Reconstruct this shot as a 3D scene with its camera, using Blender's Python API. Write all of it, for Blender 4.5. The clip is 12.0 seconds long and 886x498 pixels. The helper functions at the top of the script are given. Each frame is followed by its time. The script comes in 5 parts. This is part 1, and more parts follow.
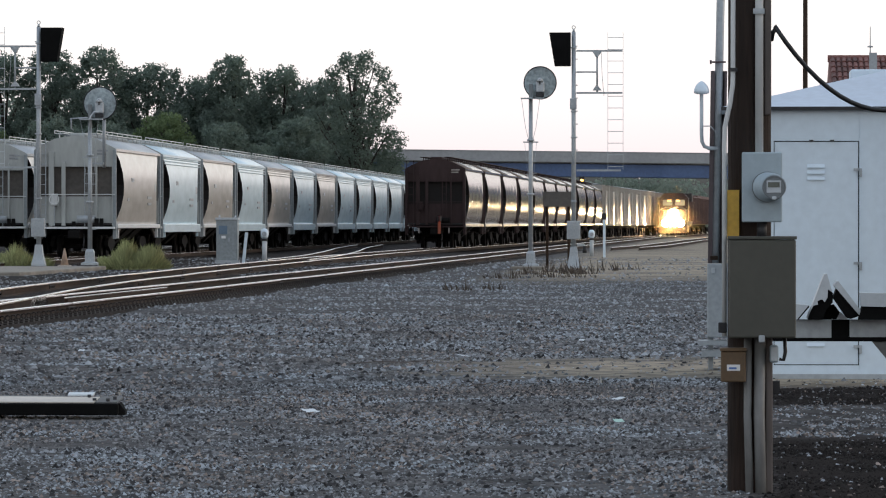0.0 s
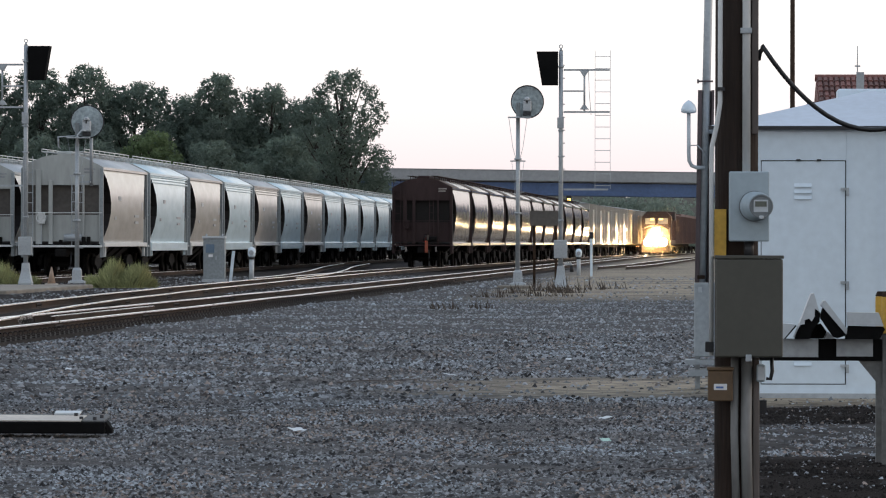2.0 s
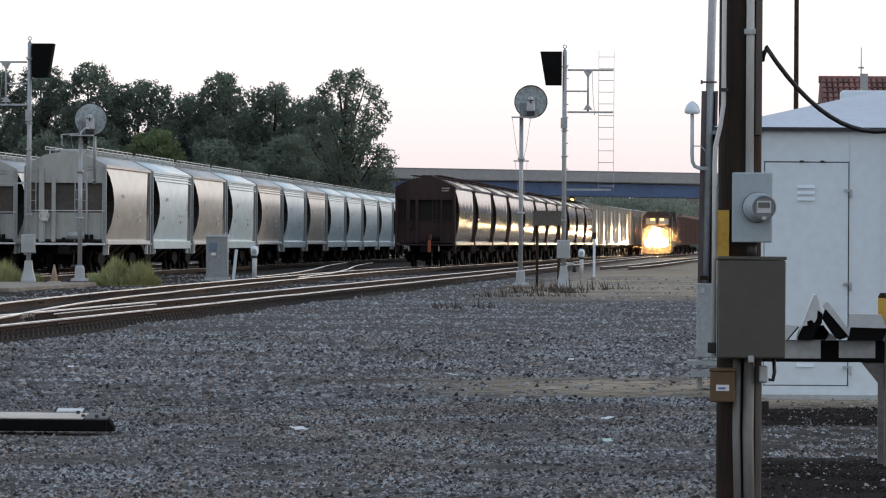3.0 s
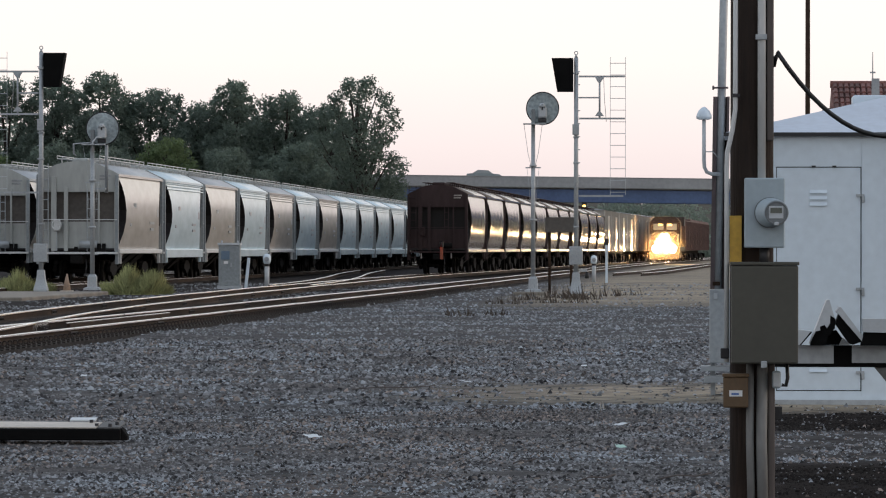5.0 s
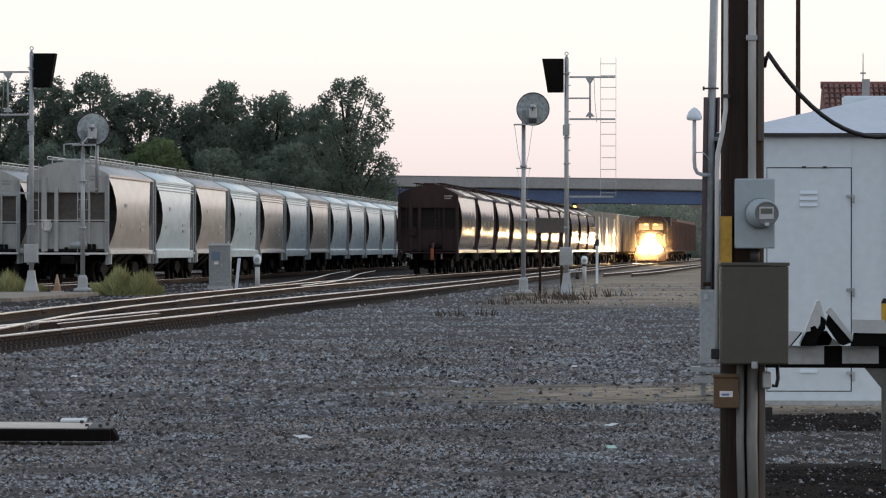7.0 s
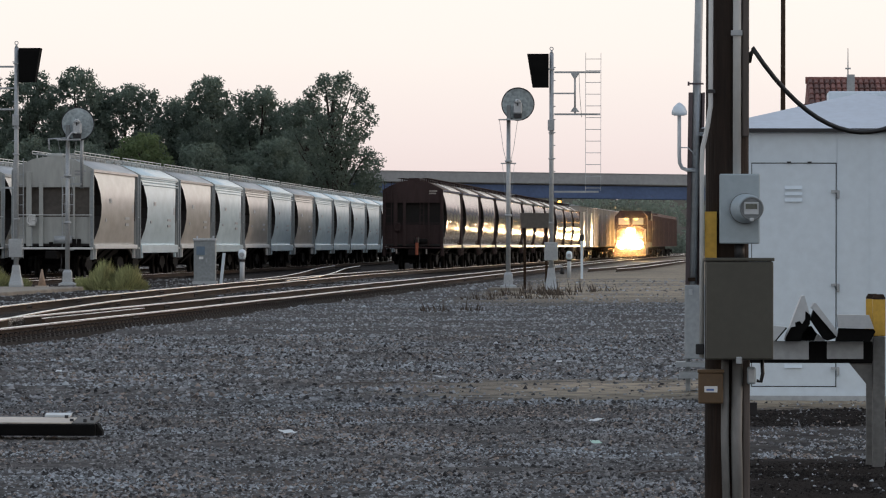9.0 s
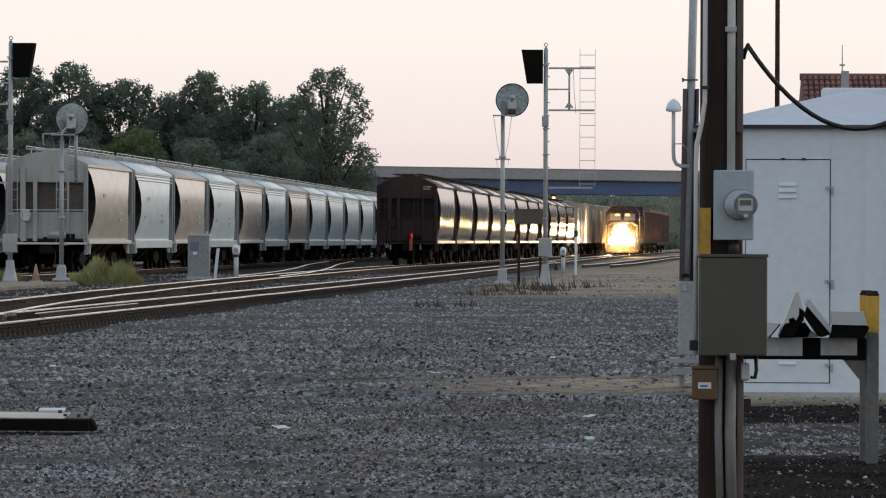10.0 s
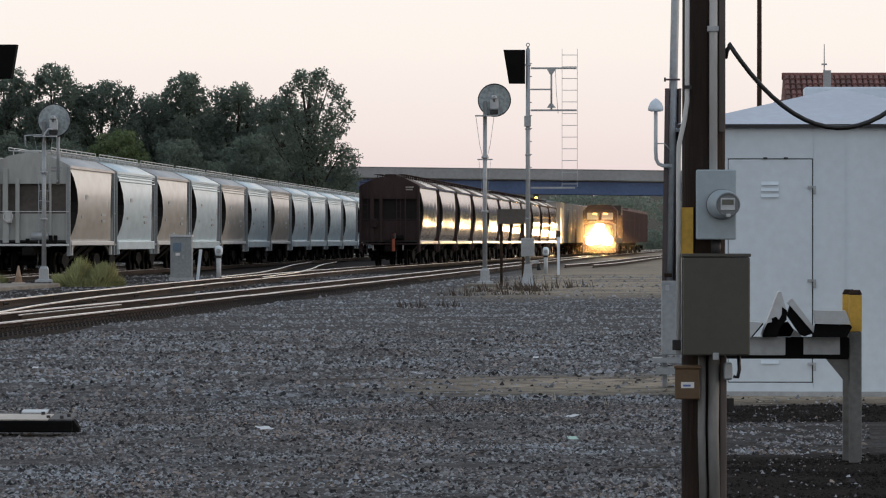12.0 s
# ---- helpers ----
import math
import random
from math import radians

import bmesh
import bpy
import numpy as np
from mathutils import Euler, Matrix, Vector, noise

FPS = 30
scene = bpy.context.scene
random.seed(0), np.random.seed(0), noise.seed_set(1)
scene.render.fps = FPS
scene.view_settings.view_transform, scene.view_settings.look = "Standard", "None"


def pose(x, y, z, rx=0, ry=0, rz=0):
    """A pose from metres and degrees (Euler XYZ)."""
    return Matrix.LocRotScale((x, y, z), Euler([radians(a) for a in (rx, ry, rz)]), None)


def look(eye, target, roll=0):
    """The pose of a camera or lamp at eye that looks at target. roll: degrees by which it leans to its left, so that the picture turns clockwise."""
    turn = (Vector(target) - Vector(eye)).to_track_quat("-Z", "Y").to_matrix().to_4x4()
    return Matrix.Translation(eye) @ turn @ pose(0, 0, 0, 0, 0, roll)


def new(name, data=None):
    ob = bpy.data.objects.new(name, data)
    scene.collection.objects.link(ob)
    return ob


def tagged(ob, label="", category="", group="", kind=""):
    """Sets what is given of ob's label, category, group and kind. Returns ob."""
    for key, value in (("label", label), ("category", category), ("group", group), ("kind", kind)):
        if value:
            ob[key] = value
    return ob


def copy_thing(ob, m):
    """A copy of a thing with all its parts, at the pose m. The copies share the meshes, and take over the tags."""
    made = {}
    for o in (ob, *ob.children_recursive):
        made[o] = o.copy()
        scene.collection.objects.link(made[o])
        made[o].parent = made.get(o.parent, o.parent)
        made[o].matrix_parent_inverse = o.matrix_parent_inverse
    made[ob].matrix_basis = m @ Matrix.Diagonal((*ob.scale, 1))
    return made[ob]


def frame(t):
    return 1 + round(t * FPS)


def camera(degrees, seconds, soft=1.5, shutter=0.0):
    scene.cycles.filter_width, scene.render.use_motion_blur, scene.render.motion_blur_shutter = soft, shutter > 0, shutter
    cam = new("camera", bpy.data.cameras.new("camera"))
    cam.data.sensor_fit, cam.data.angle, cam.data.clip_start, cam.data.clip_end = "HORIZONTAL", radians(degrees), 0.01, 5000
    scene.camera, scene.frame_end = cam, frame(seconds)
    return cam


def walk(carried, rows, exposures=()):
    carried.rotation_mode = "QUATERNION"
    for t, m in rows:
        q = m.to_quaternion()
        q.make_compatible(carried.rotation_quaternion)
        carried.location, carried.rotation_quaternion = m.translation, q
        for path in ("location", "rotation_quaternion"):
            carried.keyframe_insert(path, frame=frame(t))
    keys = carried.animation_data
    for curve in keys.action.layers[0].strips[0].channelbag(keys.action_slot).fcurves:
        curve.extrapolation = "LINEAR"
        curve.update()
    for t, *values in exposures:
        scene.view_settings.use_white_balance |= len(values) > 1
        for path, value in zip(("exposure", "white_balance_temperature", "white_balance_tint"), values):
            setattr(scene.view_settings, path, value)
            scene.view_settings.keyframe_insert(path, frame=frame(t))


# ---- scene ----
# A rail yard at dusk, seen through a long lens held in the hand: +y runs along the tracks, x to the right.
cam = camera(9.50, 12.0, soft=1.15)
EYE = (0.0, 0.0, 1.5)
TURNS = [
    (0.0, 2.8280, -0.2790, -0.000),
    (0.5, 2.8206, -0.2220, 0.078),
    (1.0, 2.7664, -0.1651, 0.076),
    (1.5, 2.7351, -0.1332, -0.045),
    (2.0, 2.6893, -0.0762, -0.073),
    (2.5, 2.6856, -0.0756, -0.170),
    (3.0, 2.7203, -0.0814, -0.354),
    (5.0, 2.8534, -0.0052, -0.043),
    (5.5, 2.8289, -0.0134, -0.068),
    (6.0, 2.8163, -0.0116, -0.121),
    (6.5, 2.7993, 0.0067, -0.079),
    (7.0, 2.7502, 0.0014, -0.050),
    (7.5, 2.6778, -0.0393, -0.033),
    (9.5, 2.5420, -0.0615, -0.137),
    (10.0, 2.5230, -0.0973, -0.201),
    (10.5, 2.4851, -0.1261, -0.120),
    (11.0, 2.4466, -0.1309, -0.138),
    (11.5, 2.3967, -0.1345, -0.057),
    (12.0, 2.3360, -0.0931, -0.027),
]
walk(cam, [(t, pose(*EYE, 90 + pitch, roll, yaw)) for t, yaw, pitch, roll in TURNS], [(0, 0.12, 6400, 9), (3, 0.05, 6450, 10), (5, -0.04, 6650, 11), (7.5, -0.08, 6650, 11), (9.5, -0.17, 6750, 11), (12, -0.2, 6750, 11)])

# ---- world and light ----
scene.view_settings.exposure = 0.0
world = bpy.data.worlds.new("dusk_sky")
scene.world = world
world.use_nodes = True
wn, wl = world.node_tree.nodes, world.node_tree.links
wn.clear()
w_out = wn.new("ShaderNodeOutputWorld")
w_bg = wn.new("ShaderNodeBackground")
w_sky = wn.new("ShaderNodeTexSky")
w_sky.sky_type = "NISHITA"
w_sky.sun_disc = False
w_sky.sun_elevation = radians(3.0)
w_sky.sun_rotation = radians(75.0)
w_sky.air_density, w_sky.dust_density = 1.0, 2.0
w_co = wn.new("ShaderNodeTexCoord")
w_sep = wn.new("ShaderNodeSeparateXYZ")
w_ramp = wn.new("ShaderNodeValToRGB")
SKY_STOPS = [(0.0, (0.76, 0.65, 0.66)), (0.008, (0.87, 0.745, 0.75)), (0.020, (0.95, 0.855, 0.85)), (0.036, (1.02, 0.97, 0.94)), (0.05, (1.03, 1.00, 0.97)), (0.3, (0.70, 0.76, 0.84)), (1.0, (0.45, 0.55, 0.72))]
while len(w_ramp.color_ramp.elements) < len(SKY_STOPS):
    w_ramp.color_ramp.elements.new(0.5)
for e, (p, c) in zip(w_ramp.color_ramp.elements, SKY_STOPS):
    e.position, e.color = p, (*c, 1)
w_mix = wn.new("ShaderNodeMix")
w_mix.data_type, w_mix.blend_type = "RGBA", "ADD"
w_mix.inputs["Factor"].default_value = 0.02
wl.new(w_co.outputs["Generated"], w_sep.inputs[0])
wl.new(w_sep.outputs["Z"], w_ramp.inputs["Fac"])
wl.new(w_ramp.outputs["Color"], w_mix.inputs["A"])
wl.new(w_sky.outputs["Color"], w_mix.inputs["B"])
wl.new(w_mix.outputs["Result"], w_bg.inputs["Color"])
w_bg.inputs["Strength"].default_value = 1.06
wl.new(w_bg.outputs[0], w_out.inputs[0])

sun_data = bpy.data.lights.new("sun", "SUN")
sun_data.energy, sun_data.angle, sun_data.color = 0.6, radians(14), (1.0, 0.80, 0.62)
sun = new("sun", sun_data)
sun.matrix_world = look((60, 16, 12), (0, 0, 0))


# ---- materials ----
def mat(name, color, rough=0.6, metal=0.0, vary=0.25, scale=6.0, bump=0.15, second=None, island=0.0, emit=0.0, stretch=(1, 1, 1), objects=0.0, spec=0.5, uneven=1.0):
    """A surface with stains at a large scale, grain at a small one, and relief."""
    m = bpy.data.materials.new(name)
    m.use_nodes = True
    nt = m.node_tree
    n, l = nt.nodes, nt.links
    p = n["Principled BSDF"]
    p.inputs["Roughness"].default_value, p.inputs["Metallic"].default_value = rough, metal
    p.inputs["Specular IOR Level"].default_value = spec
    if emit:
        p.inputs["Emission Color"].default_value = (*color, 1)
        p.inputs["Emission Strength"].default_value = emit
        p.inputs["Base Color"].default_value = (*color, 1)
        return m
    co = n.new("ShaderNodeTexCoord")
    mp = n.new("ShaderNodeMapping")
    mp.inputs["Scale"].default_value = stretch
    l.new(co.outputs["Object"], mp.inputs["Vector"])
    big, small = n.new("ShaderNodeTexNoise"), n.new("ShaderNodeTexNoise")
    big.inputs["Scale"].default_value, big.inputs["Detail"].default_value = scale * 0.25, 5
    small.inputs["Scale"].default_value, small.inputs["Detail"].default_value = scale * 4, 6
    for node in (big, small):
        l.new(mp.outputs[0], node.inputs["Vector"])
    r1 = n.new("ShaderNodeMapRange")
    r1.inputs["From Min"].default_value, r1.inputs["From Max"].default_value = 0.35, 0.68
    l.new(big.outputs["Fac"], r1.inputs["Value"])
    mx = n.new("ShaderNodeMix")
    mx.data_type = "RGBA"
    dark = second or tuple(c * (1 - vary) for c in color)
    mx.inputs["A"].default_value, mx.inputs["B"].default_value = (*dark, 1), (*color, 1)
    l.new(r1.outputs[0], mx.inputs["Factor"])
    r2 = n.new("ShaderNodeMapRange")
    r2.inputs["From Min"].default_value, r2.inputs["From Max"].default_value = 0.3, 0.7
    r2.inputs["To Min"].default_value, r2.inputs["To Max"].default_value = 1 - vary * 0.7, 1 + vary * 0.4
    l.new(small.outputs["Fac"], r2.inputs["Value"])
    mul = n.new("ShaderNodeMix")
    mul.data_type, mul.blend_type = "RGBA", "MULTIPLY"
    mul.inputs["Factor"].default_value = 1
    l.new(mx.outputs["Result"], mul.inputs["A"])
    l.new(r2.outputs[0], mul.inputs["B"])
    last = mul.outputs["Result"]
    for amount, node_type, socket in ((island, "ShaderNodeNewGeometry", "Random Per Island"), (objects, "ShaderNodeObjectInfo", "Random")):
        if amount:
            g = n.new(node_type)
            r3 = n.new("ShaderNodeMapRange")
            r3.inputs["To Min"].default_value, r3.inputs["To Max"].default_value = 1 - amount, 1 + amount
            l.new(g.outputs[socket], r3.inputs["Value"])
            m3 = n.new("ShaderNodeMix")
            m3.data_type, m3.blend_type = "RGBA", "MULTIPLY"
            m3.inputs["Factor"].default_value = 1
            l.new(last, m3.inputs["A"])
            l.new(r3.outputs[0], m3.inputs["B"])
            last = m3.outputs["Result"]
    l.new(last, p.inputs["Base Color"])
    if bump:
        b = n.new("ShaderNodeBump")
        b.inputs["Strength"].default_value, b.inputs["Distance"].default_value = bump, 0.02
        l.new(small.outputs["Fac"], b.inputs["Height"])
        l.new(b.outputs[0], p.inputs["Normal"])
    rr = n.new("ShaderNodeMapRange")
    rr.inputs["To Min"].default_value, rr.inputs["To Max"].default_value = max(0.03, rough - 0.08 * uneven), min(1, rough + 0.1 * uneven)
    l.new(small.outputs["Fac"], rr.inputs["Value"])
    l.new(rr.outputs[0], p.inputs["Roughness"])
    return m


def leaf_material(name, color, back, vary, island):
    """Thin leaves: they scatter light from their face and let some through."""
    m = mat(name, color, 0.75, vary=vary, scale=0.9, bump=0.0, island=island, spec=0.15)
    n, l = m.node_tree.nodes, m.node_tree.links
    p = n["Principled BSDF"]
    tr = n.new("ShaderNodeBsdfTranslucent")
    tint = n.new("ShaderNodeMix")
    tint.data_type, tint.blend_type = "RGBA", "MULTIPLY"
    tint.inputs["Factor"].default_value = 1
    l.new(p.inputs["Base Color"].links[0].from_socket, tint.inputs["A"])
    tint.inputs["B"].default_value = (*back, 1)
    l.new(tint.outputs["Result"], tr.inputs["Color"])
    add = n.new("ShaderNodeAddShader")
    l.new(p.outputs[0], add.inputs[0])
    l.new(tr.outputs[0], add.inputs[1])
    l.new(add.outputs[0], n["Material Output"].inputs["Surface"])
    return m


def glare_speck_material():
    """Translucent specks lit from behind, added to stand for headlight glare."""
    m = bpy.data.materials.new("glare_specks")
    m.use_nodes = True
    n, l = m.node_tree.nodes, m.node_tree.links
    n.remove(n["Principled BSDF"])
    tr = n.new("ShaderNodeBsdfTranslucent")
    tr.inputs["Color"].default_value = (0.62, 0.42, 0.27, 1)
    l.new(tr.outputs[0], n["Material Output"].inputs["Surface"])
    return m


M = {
    "beige": mat("beige_car_paint", (0.62, 0.585, 0.53), 0.21, vary=0.14, scale=0.9, bump=0.0, stretch=(1, 0.16, 0.6), uneven=0.25),
    "tan": mat("tan_car_paint", (0.60, 0.55, 0.495), 0.21, vary=0.14, scale=0.9, bump=0.0, stretch=(1, 0.16, 0.6), uneven=0.25),
    "pale": mat("pale_car_paint", (0.66, 0.80, 0.86), 0.26, vary=0.12, scale=0.9, bump=0.0, stretch=(1, 0.16, 0.6), uneven=0.25),
    "grey_car": mat("grey_car_paint", (0.40, 0.415, 0.395), 0.5, vary=0.18, scale=1.5, bump=0.02, stretch=(1, 1, 0.3)),
    "brown_car": mat("brown_car_paint", (0.050, 0.031, 0.030), 0.75, spec=0.2, vary=0.3, scale=1.5, bump=0.03, stretch=(1, 1, 0.3)),
    "olive": mat("weathered_car_side", (0.175, 0.13, 0.095), 0.12, vary=0.2, scale=0.55, bump=0.12, stretch=(1, 0.5, 0.1), uneven=0.3),
    "boxcar": mat("boxcar_steel", (0.46, 0.43, 0.38), 0.24, vary=0.2, scale=0.6, bump=0.05, stretch=(1, 0.5, 0.15), uneven=0.3),
    "under": mat("underframe_grime", (0.012, 0.011, 0.0105), 0.85, vary=0.4, scale=4, spec=0.12),
    "galv": mat("galvanised_steel", (0.40, 0.43, 0.45), 0.5, 0.35, vary=0.2, scale=5, bump=0.03),
    "galv_pale": mat("aluminium_paint", (0.50, 0.53, 0.55), 0.55, 0.1, vary=0.15, scale=5, bump=0.03),
    "dark_steel": mat("dark_steel", (0.035, 0.035, 0.038), 0.55, 0.3, vary=0.3, scale=6, bump=0.05),
    # dark channel paint; the reddish reflection of glare is put into its colour
    "channel": mat("channel_paint_with_glare", (0.10, 0.075, 0.078), 0.5, 0.2, vary=0.3, scale=4, bump=0.05, stretch=(1, 1, 0.3)),
    "black": mat("black_paint", (0.012, 0.012, 0.013), 0.5, vary=0.3, scale=8, bump=0.03),
    "matte_black": mat("matte_black_steel", (0.008, 0.008, 0.008), 0.95, vary=0.3, scale=8, bump=0.03, spec=0.08),
    "post_grey": mat("weathered_post", (0.15, 0.15, 0.145), 0.8, vary=0.35, scale=6, bump=0.1),
    "pvc_dirty": mat("dirty_grey_conduit", (0.20, 0.20, 0.195), 0.6, vary=0.25, scale=8, bump=0.04, stretch=(1, 1, 0.3)),
    "old_board": mat("grey_weathered_board", (0.12, 0.10, 0.09), 0.85, vary=0.35, scale=9, bump=0.3, stretch=(1, 1, 0.1)),
    "pale_dry": mat("bleached_dry_grass", (0.42, 0.38, 0.32), 0.9, vary=0.2, scale=5, bump=0.0, island=0.3),
    # dark recess tones: the shade of the car-end bays is put into the colour
    "recess": mat("brown_grey_and_recess_shade", (0.125, 0.112, 0.10), 0.85, vary=0.3, scale=2, bump=0.05),
    "recess_shade": mat("near_black_recess_shade", (0.012, 0.009, 0.008), 0.9, vary=0.3, scale=2, bump=0.05),
    "mark": mat("faded_dark_lettering", (0.33, 0.34, 0.35), 0.6, vary=0.3, scale=8, bump=0.0),
    "mark_pale": mat("faded_pale_lettering", (0.34, 0.30, 0.27), 0.6, vary=0.3, scale=8, bump=0.0),
    "white": mat("white_enamel", (0.64, 0.73, 0.80), 0.45, vary=0.08, scale=2.5, bump=0.02),
    "roofgrey": mat("grey_roof_sheet", (0.52, 0.58, 0.66), 0.5, vary=0.12, scale=3, bump=0.02),
    "meter_grey": mat("meter_box_grey", (0.34, 0.41, 0.45), 0.5, vary=0.1, scale=6, bump=0.03),
    "olive_box": mat("olive_grey_box", (0.062, 0.060, 0.047), 0.5, vary=0.15, scale=6, bump=0.03),
    "brown_box": mat("tan_plastic_box", (0.12, 0.072, 0.034), 0.6, vary=0.2, scale=9, bump=0.04),
    "yellow": mat("yellow_paint", (0.62, 0.37, 0.05), 0.55, vary=0.2, scale=8, bump=0.05),
    "wood_pole": mat("creosoted_wood", (0.050, 0.032, 0.024), 0.8, vary=0.45, scale=14, bump=0.6, stretch=(1, 1, 0.08)),
    "pvc": mat("grey_conduit", (0.62, 0.63, 0.62), 0.5, vary=0.12, scale=8, bump=0.03, stretch=(1, 1, 0.3)),
    "meter_dark": mat("meter_collar_grey", (0.17, 0.19, 0.20), 0.4, vary=0.15, scale=6, bump=0.02),
    "disc_grey": mat("mottled_signal_grey", (0.42, 0.49, 0.51), 0.7, vary=0.5, scale=2.4, bump=0.03),
    "case_grey": mat("weathered_case_grey", (0.28, 0.31, 0.32), 0.6, vary=0.25, scale=3, bump=0.03),
    "glass": mat("meter_glass", (0.30, 0.33, 0.34), 0.08, vary=0.05, scale=4, bump=0.0),
    "lcd": mat("meter_display", (0.10, 0.11, 0.09), 0.3, vary=0.1, scale=9, bump=0.0),
    "label": mat("white_label", (0.7, 0.7, 0.7), 0.6, vary=0.05, scale=9, bump=0.0),
    "blue_ink": mat("blue_print", (0.08, 0.16, 0.4), 0.6, vary=0.05, scale=9, bump=0.0),
    "rubber": mat("black_rubber", (0.010, 0.010, 0.011), 0.45, vary=0.2, scale=12, bump=0.02),
    "rail_head": mat("polished_rail_head", (0.96, 0.95, 0.94), 0.24, 1.0, vary=0.1, scale=8, bump=0.02),
    "rail_rust": mat("rusty_rail_web", (0.058, 0.037, 0.025), 0.85, vary=0.6, scale=6, bump=0.1, spec=0.15, stretch=(1, 0.12, 1)),
    "clip": mat("dark_rusty_clip", (0.022, 0.015, 0.011), 0.75, vary=0.3, scale=9, bump=0.05),
    "ballast": mat("dirty_ballast", (0.032, 0.026, 0.022), 0.95, vary=0.5, scale=7, bump=0.5, spec=0.1),
    "tie": mat("weathered_tie", (0.034, 0.028, 0.025), 0.9, vary=0.4, scale=6, bump=0.3, objects=0.2, stretch=(0.2, 1, 1)),
    "concrete": mat("bridge_concrete", (0.35, 0.355, 0.36), 0.85, vary=0.15, scale=0.6, bump=0.05),
    "slab": mat("old_concrete", (0.26, 0.23, 0.19), 0.9, vary=0.3, scale=3, bump=0.2),
    "girder": mat("blue_girder_paint", (0.085, 0.14, 0.28), 0.55, vary=0.2, scale=0.6, bump=0.02),
    "leaf": leaf_material("tree_leaves", (0.080, 0.103, 0.086), (1.4, 1.4, 1.3), 0.35, 0.16),
    "leaf_light": leaf_material("light_tree_leaves", (0.085, 0.115, 0.058), (1.1, 1.1, 1.0), 0.3, 0.2),
    # paler than the near leaves: distance haze is put into the colour
    "far_leaf_hazed": leaf_material("hazed_far_leaves", (0.115, 0.138, 0.115), (1.3, 1.3, 1.3), 0.15, 0.12),
    # glows faintly: the haze of distance is put into its emission
    "haze": mat("hazy_glow_distance", (0.070, 0.071, 0.066), 0.9, emit=0.6),
    "bark": mat("bark", (0.05, 0.042, 0.035), 0.9, vary=0.3, scale=3, bump=0.3),
    "grass": mat("green_weeds", (0.38, 0.40, 0.18), 0.8, vary=0.3, scale=3, bump=0.0, island=0.4),
    "dry": mat("dry_weeds", (0.085, 0.065, 0.050), 0.9, vary=0.3, scale=3, bump=0.0, island=0.4),
    "stone": mat("crushed_stone", (0.268, 0.292, 0.312), 0.95, spec=0.08, vary=0.3, scale=1.6, bump=0.0, island=0.62, second=(0.150, 0.142, 0.138)),
    "stone_brown": mat("rusty_crushed_stone", (0.215, 0.178, 0.155), 0.95, spec=0.08, vary=0.3, scale=1.3, bump=0.0, island=0.75),
    "stone_dark": mat("dark_crushed_stone", (0.055, 0.054, 0.055), 0.95, spec=0.08, vary=0.3, scale=1.3, bump=0.0, island=0.6),
    "litter_green": mat("pale_green_litter", (0.40, 0.60, 0.52), 0.6, vary=0.1, scale=9, bump=0.1),
    "soil": mat("dark_oily_soil", (0.015, 0.0125, 0.011), 0.95, spec=0.1, vary=0.3, scale=1.3, bump=0.0, island=0.6),
    "tile": mat("red_clay_tile", (0.17, 0.070, 0.058), 0.8, vary=0.25, scale=3, bump=0.05, objects=0.4),
    "brick_wall": mat("dark_render_wall", (0.14, 0.09, 0.08), 0.9, vary=0.2, scale=2, bump=0.1),
    "loco_red": mat("loco_red_paint", (0.048, 0.032, 0.030), 0.85, vary=0.25, scale=1, bump=0.02),
    # wagon red, lightened: the headlight glare over it is put into the colour
    "wagon_red_glare": mat("wagon_red_with_glare", (0.15, 0.092, 0.078), 0.8, vary=0.25, scale=1, bump=0.02),
    "loco_dark": mat("loco_dark_paint", (0.035, 0.028, 0.026), 0.7, vary=0.2, scale=1, bump=0.02),
    "headlight": mat("headlight_lens", (1.0, 0.68, 0.34), 0.2, emit=800.0),
    "dust": glare_speck_material(),
    "amber": mat("amber_lens", (1.0, 0.55, 0.12), 0.2, emit=6.0),
    "car_paint": mat("grey_car_body", (0.22, 0.26, 0.27), 0.35, vary=0.1, scale=2, bump=0.0),
    "red_glow": mat("red_lamp_glow", (1.0, 0.0001, 0.00006), 0.2, emit=1800.0),
    "red_lens": mat("dark_marker_drum", (0.03, 0.008, 0.007), 0.5, vary=0.1, scale=9, bump=0.0),
    "orange": mat("orange_lever_paint", (0.30, 0.07, 0.03), 0.6, vary=0.2, scale=5, bump=0.02),
    "cone_orange": mat("faded_cone", (0.42, 0.30, 0.22), 0.7, vary=0.3, scale=5, bump=0.02),
    "dull_blue": mat("dull_blue_sign", (0.13, 0.19, 0.26), 0.6, vary=0.2, scale=6, bump=0.0),
    "litter": mat("white_litter", (0.62, 0.66, 0.68), 0.6, vary=0.1, scale=9, bump=0.1),
    "beam": mat("pale_weathered_plate", (0.55, 0.49, 0.42), 0.5, vary=0.25, scale=5, bump=0.1),
}


